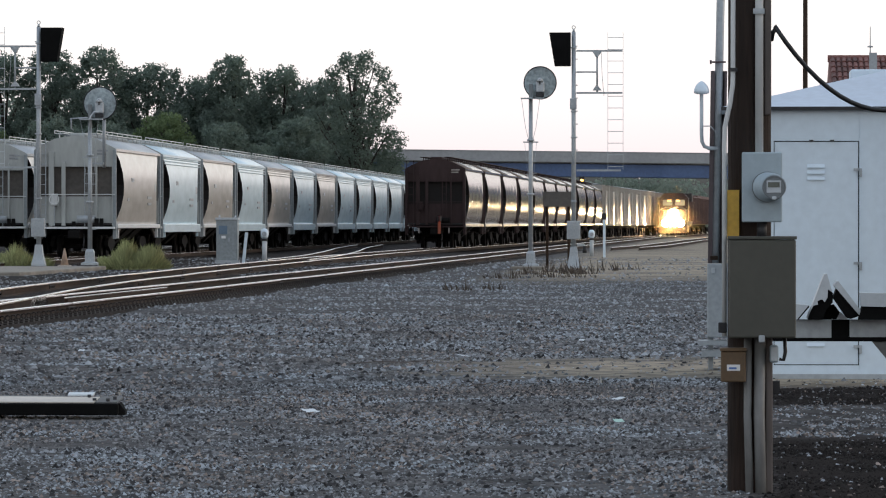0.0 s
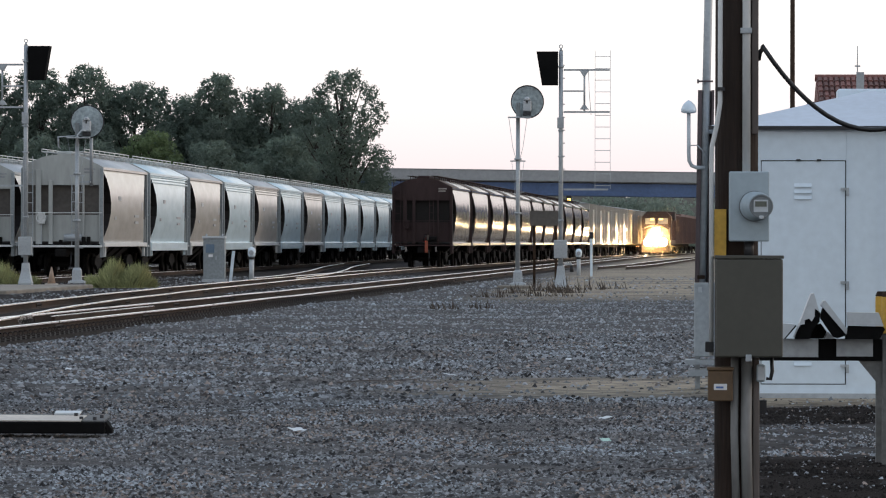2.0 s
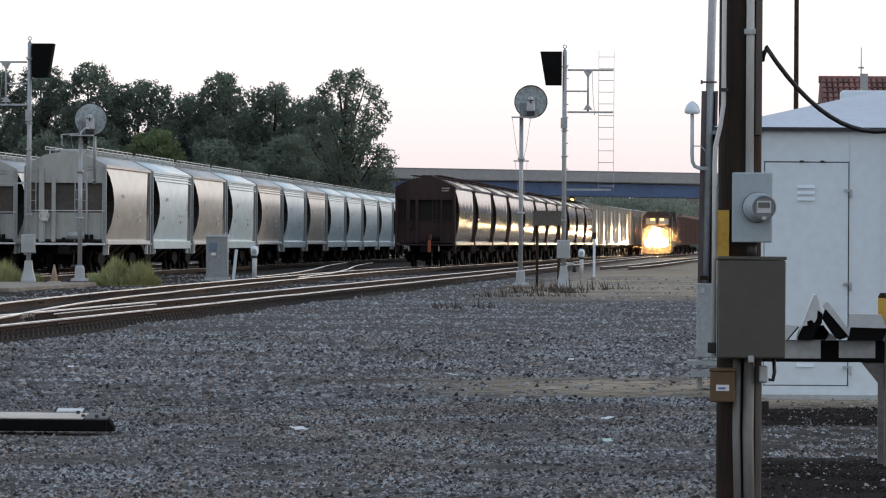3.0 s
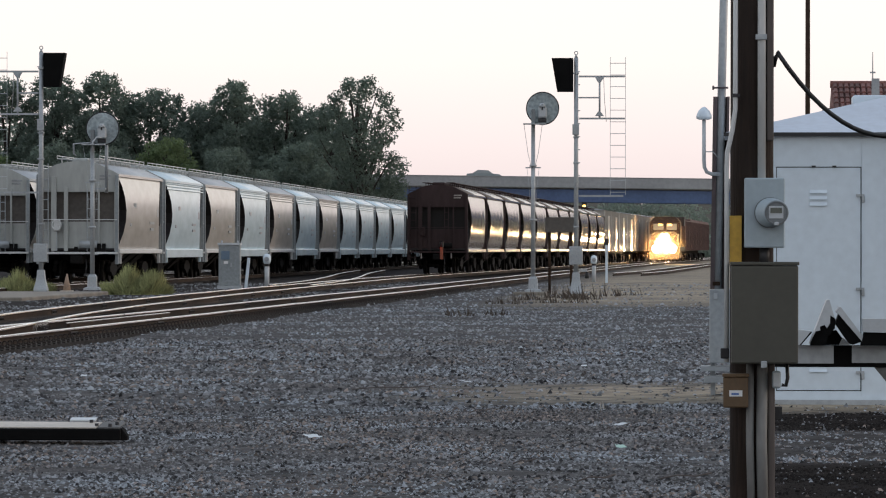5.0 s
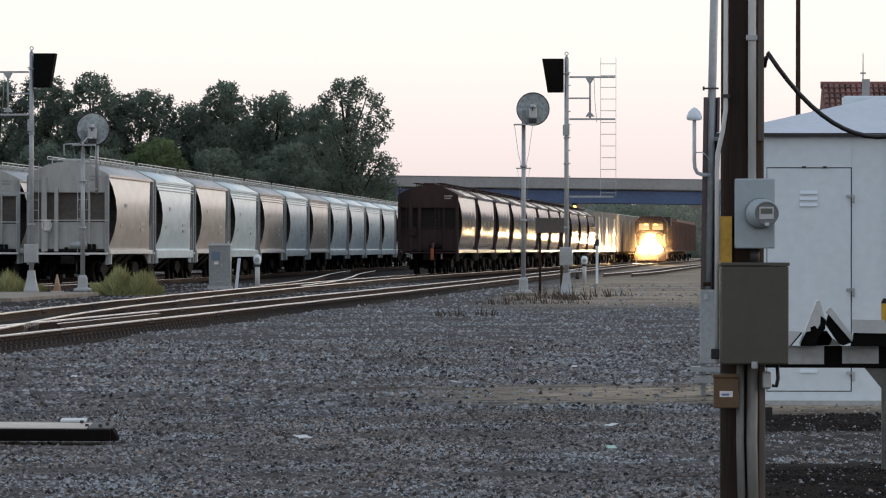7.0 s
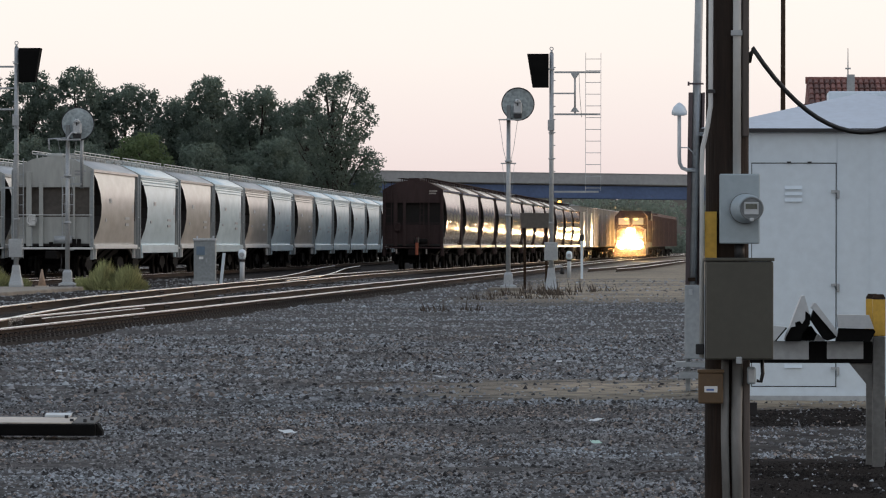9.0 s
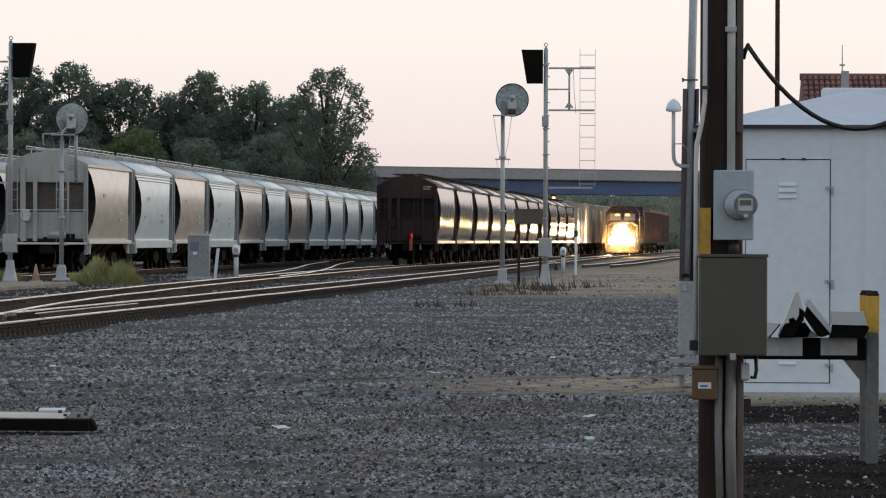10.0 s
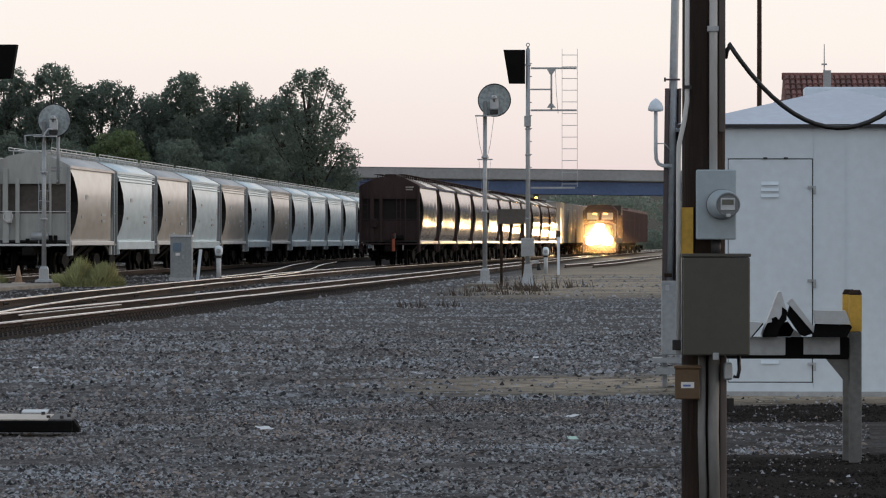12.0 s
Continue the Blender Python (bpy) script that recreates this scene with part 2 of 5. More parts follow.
def ground_material():
    m = bpy.data.materials.new("gravel_and_dirt")
    m.use_nodes = True
    n, l = m.node_tree.nodes, m.node_tree.links
    p = n["Principled BSDF"]
    p.inputs["Roughness"].default_value = 0.95
    p.inputs["Specular IOR Level"].default_value = 0.03
    co = n.new("ShaderNodeTexCoord")

    def tex(kind, scale, detail=6):
        t = n.new(kind)
        t.inputs["Scale"].default_value = scale
        if kind == "ShaderNodeTexNoise":
            t.inputs["Detail"].default_value = detail
        l.new(co.outputs["Object"], t.inputs["Vector"])
        return t

    def span(sock, a, b, lo=0.0, hi=1.0):
        r = n.new("ShaderNodeMapRange")
        for k, v in zip(("From Min", "From Max", "To Min", "To Max"), (a, b, lo, hi)):
            r.inputs[k].default_value = v
        l.new(sock, r.inputs["Value"])
        return r.outputs[0]

    def blend(fac, a, b, kind="MIX"):
        x = n.new("ShaderNodeMix")
        x.data_type, x.blend_type = "RGBA", kind
        for s, v in (("Factor", fac), ("A", a), ("B", b)):
            if isinstance(v, (int, float)):
                x.inputs[s].default_value = v
            elif isinstance(v, tuple):
                x.inputs[s].default_value = (*v, 1)
            else:
                l.new(v, x.inputs[s])
        return x.outputs["Result"]

    def math_node(op, a, b):
        x = n.new("ShaderNodeMath")
        x.operation = op
        for s, v in zip(x.inputs, (a, b)):
            if isinstance(v, (int, float)):
                s.default_value = v
            else:
                l.new(v, s)
        return x.outputs[0]

    cells = tex("ShaderNodeTexVoronoi", 30.0)
    cells2 = tex("ShaderNodeTexVoronoi", 13.0)
    patch = tex("ShaderNodeTexNoise", 0.22)
    fine = tex("ShaderNodeTexNoise", 5.0)
    stone = blend(span(cells.outputs["Color"], 0.1, 0.9), (0.044, 0.043, 0.043), (0.120, 0.122, 0.127))
    stone = blend(span(cells2.outputs["Color"], 0.0, 1.0, 0.0, 0.45), stone, (0.15, 0.135, 0.12))
    stone = blend(span(patch.outputs["Fac"], 0.45, 0.7, 0.0, 0.35), stone, (0.104, 0.099, 0.095))
    speck = tex("ShaderNodeTexNoise", 2.2, 8)
    stone = blend(1.0, stone, span(speck.outputs["Fac"], 0.33, 0.67, 0.55, 1.35), "MULTIPLY")
    # bare tan dirt: a worn cross path, the apron by the signals, and the verge far off
    sep = n.new("ShaderNodeSeparateXYZ")
    l.new(co.outputs["Object"], sep.inputs[0])
    wob = math_node("MULTIPLY", math_node("SUBTRACT", patch.outputs["Fac"], 0.5), 5.0)
    yy = math_node("ADD", sep.outputs["Y"], wob)
    wob2 = math_node("ADD", sep.outputs["X"], math_node("MULTIPLY", math_node("SUBTRACT", fine.outputs["Fac"], 0.5), 3.0))
    path = math_node("MULTIPLY", math_node("MULTIPLY", span(yy, 51.5, 53.5), span(yy, 62, 58.5)), math_node("MULTIPLY", span(wob2, -3.6, -1.0), span(speck.outputs["Fac"], 0.3, 0.55, 0.25, 1.0)))
    apron = math_node("MULTIPLY", math_node("MULTIPLY", span(yy, 128, 162), span(patch.outputs["Fac"], 0.35, 0.55, 0.45, 1.0)), span(wob2, -6.8, -4.6))
    edge_x = math_node("ADD", sep.outputs["X"], math_node("MULTIPLY", math_node("SUBTRACT", fine.outputs["Fac"], 0.5), 0.5))
    edge_y = math_node("ADD", sep.outputs["Y"], math_node("MULTIPLY", math_node("SUBTRACT", fine.outputs["Fac"], 0.5), 2.5))
    oily = math_node("MULTIPLY", span(edge_x, 0.15, 0.45), math_node("MAXIMUM", span(edge_y, 39.4, 37.6, 0.5, 1.0), math_node("MULTIPLY", span(edge_y, 44.3, 45.3), span(edge_y, 49.9, 49.3))))
    hut_strip = math_node("MULTIPLY", span(edge_x, 0.3, 0.6), math_node("MULTIPLY", span(edge_y, 49.4, 50.2), span(edge_y, 54.0, 53.0)))
    yard_soil = span(math_node("SUBTRACT", wob2, math_node("MULTIPLY", sep.outputs["Y"], 0.0155)), -13.4, -14.8)
    far = span(sep.outputs["Y"], 420, 640)
    dirt = math_node("MINIMUM", math_node("ADD", math_node("ADD", path, apron), math_node("ADD", far, hut_strip)), 1.0)
    dirt = math_node("MULTIPLY", dirt, span(fine.outputs["Fac"], 0.25, 0.5, 0.55, 1.0))
    tone = blend(span(fine.outputs["Fac"], 0.3, 0.7), (0.26, 0.215, 0.16), (0.40, 0.34, 0.26))
    col = blend(dirt, stone, tone)
    oily = math_node("MULTIPLY", math_node("MULTIPLY", oily, span(edge_y, 52.0, 50.5)), math_node("MULTIPLY", span(edge_y, 21.0, 24.0), span(edge_x, 9.0, 6.5)))
    col = blend(math_node("MAXIMUM", math_node("MULTIPLY", oily, 0.98), math_node("MULTIPLY", yard_soil, 0.75)), col, (0.016, 0.0125, 0.011))
    l.new(col, p.inputs["Base Color"])
    b = n.new("ShaderNodeBump")
    b.inputs["Strength"].default_value, b.inputs["Distance"].default_value = 0.5, 0.03
    l.new(math_node("MULTIPLY", cells.outputs["Distance"], math_node("SUBTRACT", 1.0, math_node("MULTIPLY", dirt, 0.85))), b.inputs["Height"])
    l.new(b.outputs[0], p.inputs["Normal"])
    return m


M["ground"] = ground_material()


# ---- mesh helpers ----
def box(bm, x0, x1, y0, y1, z0, z1, bevel=0.0):
    v = [bm.verts.new((x, y, z)) for x in (x0, x1) for y in (y0, y1) for z in (z0, z1)]
    fs = [bm.faces.new([v[i] for i in q]) for q in ((0, 1, 3, 2), (4, 6, 7, 5), (0, 4, 5, 1), (2, 3, 7, 6), (0, 2, 6, 4), (1, 5, 7, 3))]
    if bevel:
        bmesh.ops.bevel(bm, geom=list({e for f in fs for e in f.edges}), offset=bevel, segments=2, affect="EDGES", profile=0.5)
    return bm


def tube(bm, p0, p1, r, seg=10, r1=None):
    a, b = Vector(p0), Vector(p1)
    d = (b - a).normalized()
    u = d.orthogonal().normalized()
    w = d.cross(u)
    r1 = r if r1 is None else r1
    rings = [[bm.verts.new(c + (u * math.cos(k * math.tau / seg) + w * math.sin(k * math.tau / seg)) * q) for k in range(seg)] for c, q in ((a, r), (b, r1))]
    for k in range(seg):
        f = bm.faces.new((rings[0][k], rings[0][(k + 1) % seg], rings[1][(k + 1) % seg], rings[1][k]))
        f.smooth = seg > 6
    bm.faces.new(rings[0][::-1])
    bm.faces.new(rings[1])
    return bm


def pipe(bm, pts, r, seg=8):
    """A round bar swept through points."""
    pts = [Vector(p) for p in pts]
    rings = []
    u = None
    for i, p in enumerate(pts):
        d = (pts[min(i + 1, len(pts) - 1)] - pts[max(i - 1, 0)]).normalized()
        u = d.orthogonal().normalized() if u is None else (u - d * u.dot(d)).normalized()
        w = d.cross(u)
        rings.append([bm.verts.new(p + (u * math.cos(k * math.tau / seg) + w * math.sin(k * math.tau / seg)) * r) for k in range(seg)])
    for a, b in zip(rings, rings[1:]):
        for k in range(seg):
            bm.faces.new((a[k], a[(k + 1) % seg], b[(k + 1) % seg], b[k])).smooth = True
    bm.faces.new(rings[0][::-1])
    bm.faces.new(rings[-1])
    return bm


def loft(bm, sections, closed=True, caps=True, smooth=False):
    """Skin a row of equal-length rings."""
    rings = [[bm.verts.new(p) for p in s] for s in sections]
    n = len(rings[0])
    for a, b in zip(rings, rings[1:]):
        for k in range(n if closed else n - 1):
            bm.faces.new((a[k], a[(k + 1) % n], b[(k + 1) % n], b[k])).smooth = smooth
    if caps and closed:
        bm.faces.new(rings[0][::-1])
        bm.faces.new(rings[-1])
    return bm


def part(name, bm, material, parent=None, label=""):
    me = bpy.data.meshes.new(name)
    bmesh.ops.recalc_face_normals(bm, faces=bm.faces)
    bm.to_mesh(me)
    bm.free()
    me.materials.append(M[material])
    ob = new(name, me)
    ob.parent = parent
    if label:
        tagged(ob, label)
    return ob


def shared(name, ob, parent, m):
    """Another part on the same mesh."""
    o = new(name, ob.data)
    o.parent, o.matrix_basis = parent, m
    return o


def thing(name, label, category, group="", kind="", at=(0, 0, 0), rz=0):
    e = new(name)
    e.empty_display_size = 0.2
    e.matrix_basis = pose(*at, 0, 0, rz)
    return tagged(e, label, category, group, kind)


def raw(name, verts, faces, material, parent=None):
    me = bpy.data.meshes.new(name)
    verts, faces = np.asarray(verts, np.float32), np.asarray(faces, np.int32)
    me.vertices.add(len(verts))
    me.vertices.foreach_set("co", verts.ravel())
    k = faces.shape[1]
    me.loops.add(faces.size)
    me.loops.foreach_set("vertex_index", faces.ravel())
    me.polygons.add(len(faces))
    me.polygons.foreach_set("loop_start", np.arange(0, faces.size, k, dtype=np.int32))
    me.polygons.foreach_set("loop_total", np.full(len(faces), k, np.int32))
    me.update(calc_edges=True)
    me.materials.append(M[material])
    ob = new(name, me)
    ob.parent = parent
    return ob


def B():
    return bmesh.new()


# ---- the lie of the tracks: centre lines as x over y ----
class Line:
    def __init__(self, knots):
        self.y = np.array([k[0] for k in knots], float)
        self.x = np.array([k[1] for k in knots], float)
        self.m = np.gradient(self.x, self.y)

    def at(self, y):
        i = int(np.clip(np.searchsorted(self.y, y) - 1, 0, len(self.y) - 2))
        h = self.y[i + 1] - self.y[i]
        t = (y - self.y[i]) / h
        return float((2 * t**3 - 3 * t**2 + 1) * self.x[i] + (t**3 - 2 * t**2 + t) * h * self.m[i] + (-2 * t**3 + 3 * t**2) * self.x[i + 1] + (t**3 - t**2) * h * self.m[i + 1])


MAIN = Line([(20, -12.0), (79, -11.2), (124, -10.5), (219, -9.0), (372, -7.0), (470, -5.4), (560, -3.5), (700, 0.6), (900, 9.0), (1200, 25)])
SIDING = Line([(20, -12.0), (62, -11.55), (80, -11.9), (108, -13.3), (140, -14.0), (189, -14.35), (240, -14.25), (273, -13.85), (306, -13.2), (339, -12.6), (400, -11.45), (454, -10.4), (485, -9.75), (560, -7.4), (650, -4.3), (760, 0.2), (1000, 11.5)])
YARD = Line([(90, -24.4), (199, -23.7), (400, -23.2), (600, -22.0), (900, -14.0)])
YARD2 = Line([(90, -29.4), (199, -28.9), (400, -28.4), (600, -27.0), (900, -19.0)])
CROSS = Line([(188, -14.9), (215, -15.5), (245, -16.8), (280, -18.6), (330, -20.6)])
EAST = Line([(280, -4.6), (300, -3.6), (350, -2.3), (409, -1.0), (500, 1.6), (600, 5.4), (800, 14.5)])
RAIL_Z = 0.2


# ---- ground ----
def ground_z(x, y):
    return 0.02 * noise.noise((x * 0.9, y * 0.9, 0)) + 0.05 * noise.noise((x * 0.12, y * 0.12, 3)) - 0.03


def build_ground():
    xs = np.concatenate([[-2500, -800, -250, -90, -50], np.arange(-34, 9, 0.7), [12, 20, 50, 120, 400, 1200, 2500]])
    ys = np.concatenate([[-400, -60, 0, 12, 20], np.arange(24, 90, 0.7), np.arange(90, 260, 4.0), [290, 340, 420, 560, 800, 1200, 2000, 3200, 4800]])
    verts = [(x, y, ground_z(x, y) if -34 <= x <= 9 and 20 < y < 270 else -0.03) for y in ys for x in xs]
    n = len(xs)
    faces = [(j * n + i, j * n + i + 1, (j + 1) * n + i + 1, (j + 1) * n + i) for j in range(len(ys) - 1) for i in range(n - 1)]
    g = raw("ground", verts, faces, "ground")
    tagged(g, "grey crushed-stone rail yard ground with bare tan dirt", "ground", kind="structure")


build_ground()


def stones(name, count, y_near, y_far, size, label, material="stone", keep=None, lean=(-0.139, 0.039)):
    """Loose crushed stone; keep(x, y) gives the share of stones that stay."""
    rng = np.random.default_rng(5 + count)
    y = np.sqrt(y_near**2 + rng.random(count) * (y_far**2 - y_near**2))
    x = y * (lean[0] + (lean[1] - lean[0]) * rng.random(count))
    if keep:
        ok = rng.random(count) < keep(x, y)
        x, y = x[ok], y[ok]
        count = len(x)
    base = np.array([(1, 0, 0), (0, 1, 0), (-1, 0, 0), (0, -1, 0), (0.38, 0.12, 0.85), (-0.42, -0.1, 0.68)], np.float32)
    tris = np.array([(0, 1, 4), (1, 5, 4), (1, 2, 5), (2, 3, 5), (3, 4, 5), (3, 0, 4)], np.int32)
    r = size * (0.5 + 1.1 * rng.random(count) ** 3)
    a = rng.random(count) * math.tau
    jit = 1 + 0.8 * (rng.random((count, 6, 3)) - 0.5)
    p = base[None] * jit * np.stack([r, r * (0.55 + 0.5 * rng.random(count)), r * (0.5 + 0.6 * rng.random(count))], 1)[:, None, :]
    c, sn = np.cos(a)[:, None], np.sin(a)[:, None]
    q = np.stack([p[..., 0] * c - p[..., 1] * sn, p[..., 0] * sn + p[..., 1] * c, p[..., 2]], -1)
    z = np.array([ground_z(i, j) for i, j in zip(x, y)])
    q += np.stack([x, y, z - 0.004], 1)[:, None, :]
    f = tris[None] + (np.arange(count) * 6)[:, None, None]
    tagged(raw(name, q.reshape(-1, 3), f.reshape(-1, 3), material), label, "gravel", kind="stuff")


def thin_on_path(x, y):
    bare = (y > 52) & (y < 60) & (x > -2.6 + np.sin(y * 3) * 0.5)
    oily = (x > 0.3) & ((y < 38.2) | ((y > 44.8) & (y < 53)))
    bare = bare | ((y > 138) & (x > -6.3 + np.sin(y * 0.4)))
    rail_side = x < -0.0915 * y - 1.0
    oily = oily | ((x > 0.25) & (y < 45) & (np.sin(x * 9 + y) * np.sin(y * 2.3 + x * 4) > 0.15))
    return np.where(bare, np.where(y > 138, 0.3, 0.12), np.where(oily, 0.04, np.where((x > 0.3) & (y < 45), 0.45, np.where(rail_side, 0.55, 0.75 + 0.25 * np.sin(x * 1.7 + np.sin(y * 0.6) * 2)))))


def rusty(x, y):
    """Brown stone lies in drifts, thickest along a band across the yard."""
    drift = np.sin(x * 1.9 + 1.3 * np.sin(y * 0.45)) + np.sin(y * 0.83 + 1.7 * np.sin(x * 0.8)) + 1.1 * np.exp(-(((y - 48 - 0.5 * x) / 5.0) ** 2))
    return thin_on_path(x, y) * np.clip(0.35 + 0.45 * drift, 0.05, 1.0)


def on_oily(x, y):
    edge = 0.8 * np.sin(x * 5) + 0.5 * np.sin(x * 17)
    return ((x > 0.3) & ((y < 38.0 + edge * 0.5) | ((y > 45.0 + edge * 0.4) & (y < 49.4 + edge * 0.3)))) * 0.9


stones("gravel", 175000, 26, 52, 0.0145, "loose grey crushed stone over the yard", keep=thin_on_path)
stones("brown_gravel", 66000, 26, 52, 0.0165, "rusty brown stones among the grey gravel", "stone_brown", rusty)
stones("dark_gravel", 36000, 26, 52, 0.019, "dark oily stones among the grey gravel", "stone_dark", thin_on_path)
stones("gravel", 1500, 26, 60, 0.025, "larger loose grey stones among the gravel", keep=thin_on_path)
stones("gravel", 82000, 51, 90, 0.026, "loose grey crushed stone over the yard", keep=thin_on_path)
stones("brown_gravel", 26000, 51, 90, 0.027, "rusty brown stones among the grey gravel", "stone_brown", rusty)
stones("dark_gravel", 14000, 51, 90, 0.030, "dark oily stones among the grey gravel", "stone_dark", thin_on_path)
stones("gravel", 50000, 89, 140, 0.031, "loose grey crushed stone over the yard", keep=thin_on_path)
stones("gravel", 26000, 138, 235, 0.045, "loose grey crushed stone over the yard", keep=thin_on_path)
stones("dark_soil", 44000, 26, 50, 0.0135, "dark oily soil clods round the pole", "soil", on_oily, (0.005, 0.06))


# ---- tracks ----
PROFILE = [(-0.065, -0.17), (0.065, -0.17), (0.065, -0.155), (0.012, -0.13), (0.012, -0.045), (0.035, -0.035), (0.036, -0.004), (-0.036, -0.004), (-0.035, -0.035), (-0.012, -0.045), (-0.012, -0.13), (-0.065, -0.155)]


def rail(line, side, y0, y1, parent):
    ys = np.concatenate([np.arange(y0, min(y1, 300), 6.0), np.arange(max(y0, 300), y1 + 1, 20.0)])
    for name, prof, material in (("rail", PROFILE, "rail_rust"), ("rail_head", [(-0.0375, -0.020), (0.0375, -0.020), (0.0365, 0.001), (0.028, 0.005), (-0.028, 0.005), (-0.0365, 0.001)], "rail_head")):
        bm = B()
        loft(bm, [[(line.at(y) + side * 0.7525 + px, y, RAIL_Z + pz + 0.010 * noise.noise((y * 0.11, side * 3.0, line.x[0]))) for px, pz in prof] for y in ys])
        part(name, bm, material, parent)


def track(name, line, y0, y1, tie0, tie1, label):
    t = thing(name, label, "railway track", kind="structure")
    for side in (-1, 1):
        rail(line, side, y0, y1, t)
    bm = box(B(), -1.04, 1.04, -0.115, 0.115, -0.16, 0.035)
    first = part("tie", bm, "tie", t)
    k = 0
    y = tie0
    while y < tie1:
        m = pose(line.at(y), y, 0, 0, 0, random.uniform(-1, 1))
        if k == 0:
            first.matrix_basis = m
        else:
            shared("tie", first, t, m)
        k += 1
        y += 0.55 if tie1 < 260 else 0.9
    return t


def clips(line, y0, y1, parent):
    """Rail anchors on the field side of the near rail, one pair at each tie."""
    bm = box(B(), -0.02, 0.16, -0.09, 0.09, 0.0, 0.022)
    pipe(bm, [(0.075 + 0.036 * math.cos(a), 0.010 * a, 0.058 + 0.037 * math.sin(a)) for a in np.linspace(-1.4, math.pi + 1.4, 13)], 0.0115, 5)
    first = None
    y = y0
    while y < y1:
        m = pose(line.at(y) + 0.7525 + 0.05, y, 0.036)
        if first is None:
            first = part("rail_clip", bm, "clip", parent)
            first.matrix_basis = m
        else:
            shared("rail_clip", first, parent, m)
        y += 0.55


def joint_bars(line, y0, y1, step, parent):
    """Bolted joint bars on the rail webs, and a gap in the head, one rail length apart."""
    bm = box(B(), 0.013, 0.034, -0.45, 0.45, -0.135, -0.05, 0.006)
    for y in np.arange(-0.36, 0.4, 0.24):
        tube(bm, (0.03, y, -0.09), (0.06, y, -0.09), 0.022, 6)
    box(bm, -0.039, 0.039, -0.05, 0.05, -0.022, 0.0062)
    first = None
    for k, side in enumerate((-1, 1)):
        for y in np.arange(y0 + k * step * 0.45, y1, step):
            m = pose(line.at(y) + side * 0.7525, y, RAIL_Z, 0, 0, math.degrees(-math.atan(line.at(y + 0.5) - line.at(y - 0.5))))
            if first is None:
                first = part("joint_bar", bm, "clip", parent, "dark bolted joint bar")
                first.matrix_basis = m
            else:
                shared("joint_bar", first, parent, m)


MAIN_TRACK = track("main_track", MAIN, 40, 1150, 62, 215, "polished steel rails on dark ties in ballast")
clips(MAIN, 62, 190, MAIN_TRACK)
joint_bars(MAIN, 81, 260, 11.9, MAIN_TRACK)
part("ballast_bed", loft(B(), [[(MAIN.at(y) + a, y, z) for a, z in ((-1.25, -0.2), (1.22, -0.2), (1.06, 0.012), (-1.1, 0.012))] for y in np.arange(50, 300, 8.0)]), "ballast", MAIN_TRACK, "dark dirty ballast between the ties")
bm = B()
loft(bm, [[(MAIN.at(y) - 0.7525 + a * (0.036 + 0.035 * abs(math.sin((y - 82) * 0.26))), y, RAIL_Z + z) for a, z in ((-1, -0.16), (1, -0.16), (1, 0.006), (-1, 0.006))] for y in np.arange(82, 94.1, 2.0)])
part("frog", bm, "rail_head", MAIN_TRACK, "worn steel turnout frog")
part("guard_bar", loft(B(), [[(MAIN.at(y) - 0.22 + a * 0.03, y, RAIL_Z + z) for a, z in ((-1, -0.16), (1, -0.16), (1, -0.02), (-1, -0.02))] for y in (93, 98, 103, 108)]), "rail_rust", MAIN_TRACK)
part("guard_head", loft(B(), [[(MAIN.at(y) - 0.22 + a * 0.033, y, RAIL_Z + z) for a, z in ((-1, -0.019), (1, -0.019), (1, -0.004), (-1, -0.004))] for y in (93, 98, 103, 108)]), "rail_head", MAIN_TRACK)
SIDE_TRACK = track("siding_track", SIDING, 66, 980, 66, 150, "siding rails branching from the main track")
joint_bars(SIDING, 92, 260, 11.9, SIDE_TRACK)
clips(SIDING, 92, 118, SIDE_TRACK)
track("crossover_track", CROSS, 190, 328, 190, 210, "worn crossover rails between siding and yard")
track("branch_track", EAST, 285, 780, 480, 482, "second pair of rails curving away beside the main track")
track("yard_track", YARD, 100, 880, 180, 240, "rusty yard rails under parked hopper cars")
track("yard_track", YARD2, 100, 880, 190, 230, "rusty yard rails under parked hopper cars")


# ---- bridge ----
def bridge():
    t = thing("road_bridge", "grey concrete deck on blue steel girders over the tracks", "bridge", at=(-8, 680, 0))
    t.matrix_basis = pose(-8, 680, 0.1, 0, 0.7, 0.55)
    x0, x1 = -190, 110
    part("parapet", box(B(), x0, x1, -0.3, 0.0, 9.05, 10.35, 0.03), "concrete", t, "plain grey concrete parapet")
    part("parapet", box(B(), x0, x1, 11.7, 12.0, 9.25, 10.35, 0.03), "concrete", t)
    part("deck", box(B(), x0, x1, 0.001, 12.2, 8.95, 9.24), "concrete", t)
    part("roadway", box(B(), x0, x1, 0.005, 11.695, 9.242, 9.75), "concrete", t)
    part("coping", box(B(), x0, x1, -0.36, 0.06, 10.352, 10.44), "concrete", t)
    for y in (0.5, 3.2, 5.9, 8.6, 11.2):
        bm = B()
        box(bm, x0, x1, y - 0.02, y + 0.02, 7.3, 8.84)
        box(bm, x0, x1, y - 0.25, y + 0.25, 7.24, 7.30)
        part("girder", bm, "girder", t, "blue painted steel girder")
    for x in np.arange(x0 + 3, x1, 7.0):
        part("stiffener", box(B(), x - 0.02, x + 0.02, 0.28, 0.478, 7.3, 8.84), "girder", t)
    for x in (-140, -95, -52, 26, 70):
        part("pier", box(B(), x - 0.7, x + 0.7, 1, 11, -0.2, 7.23, 0.05), "concrete", t)


bridge()


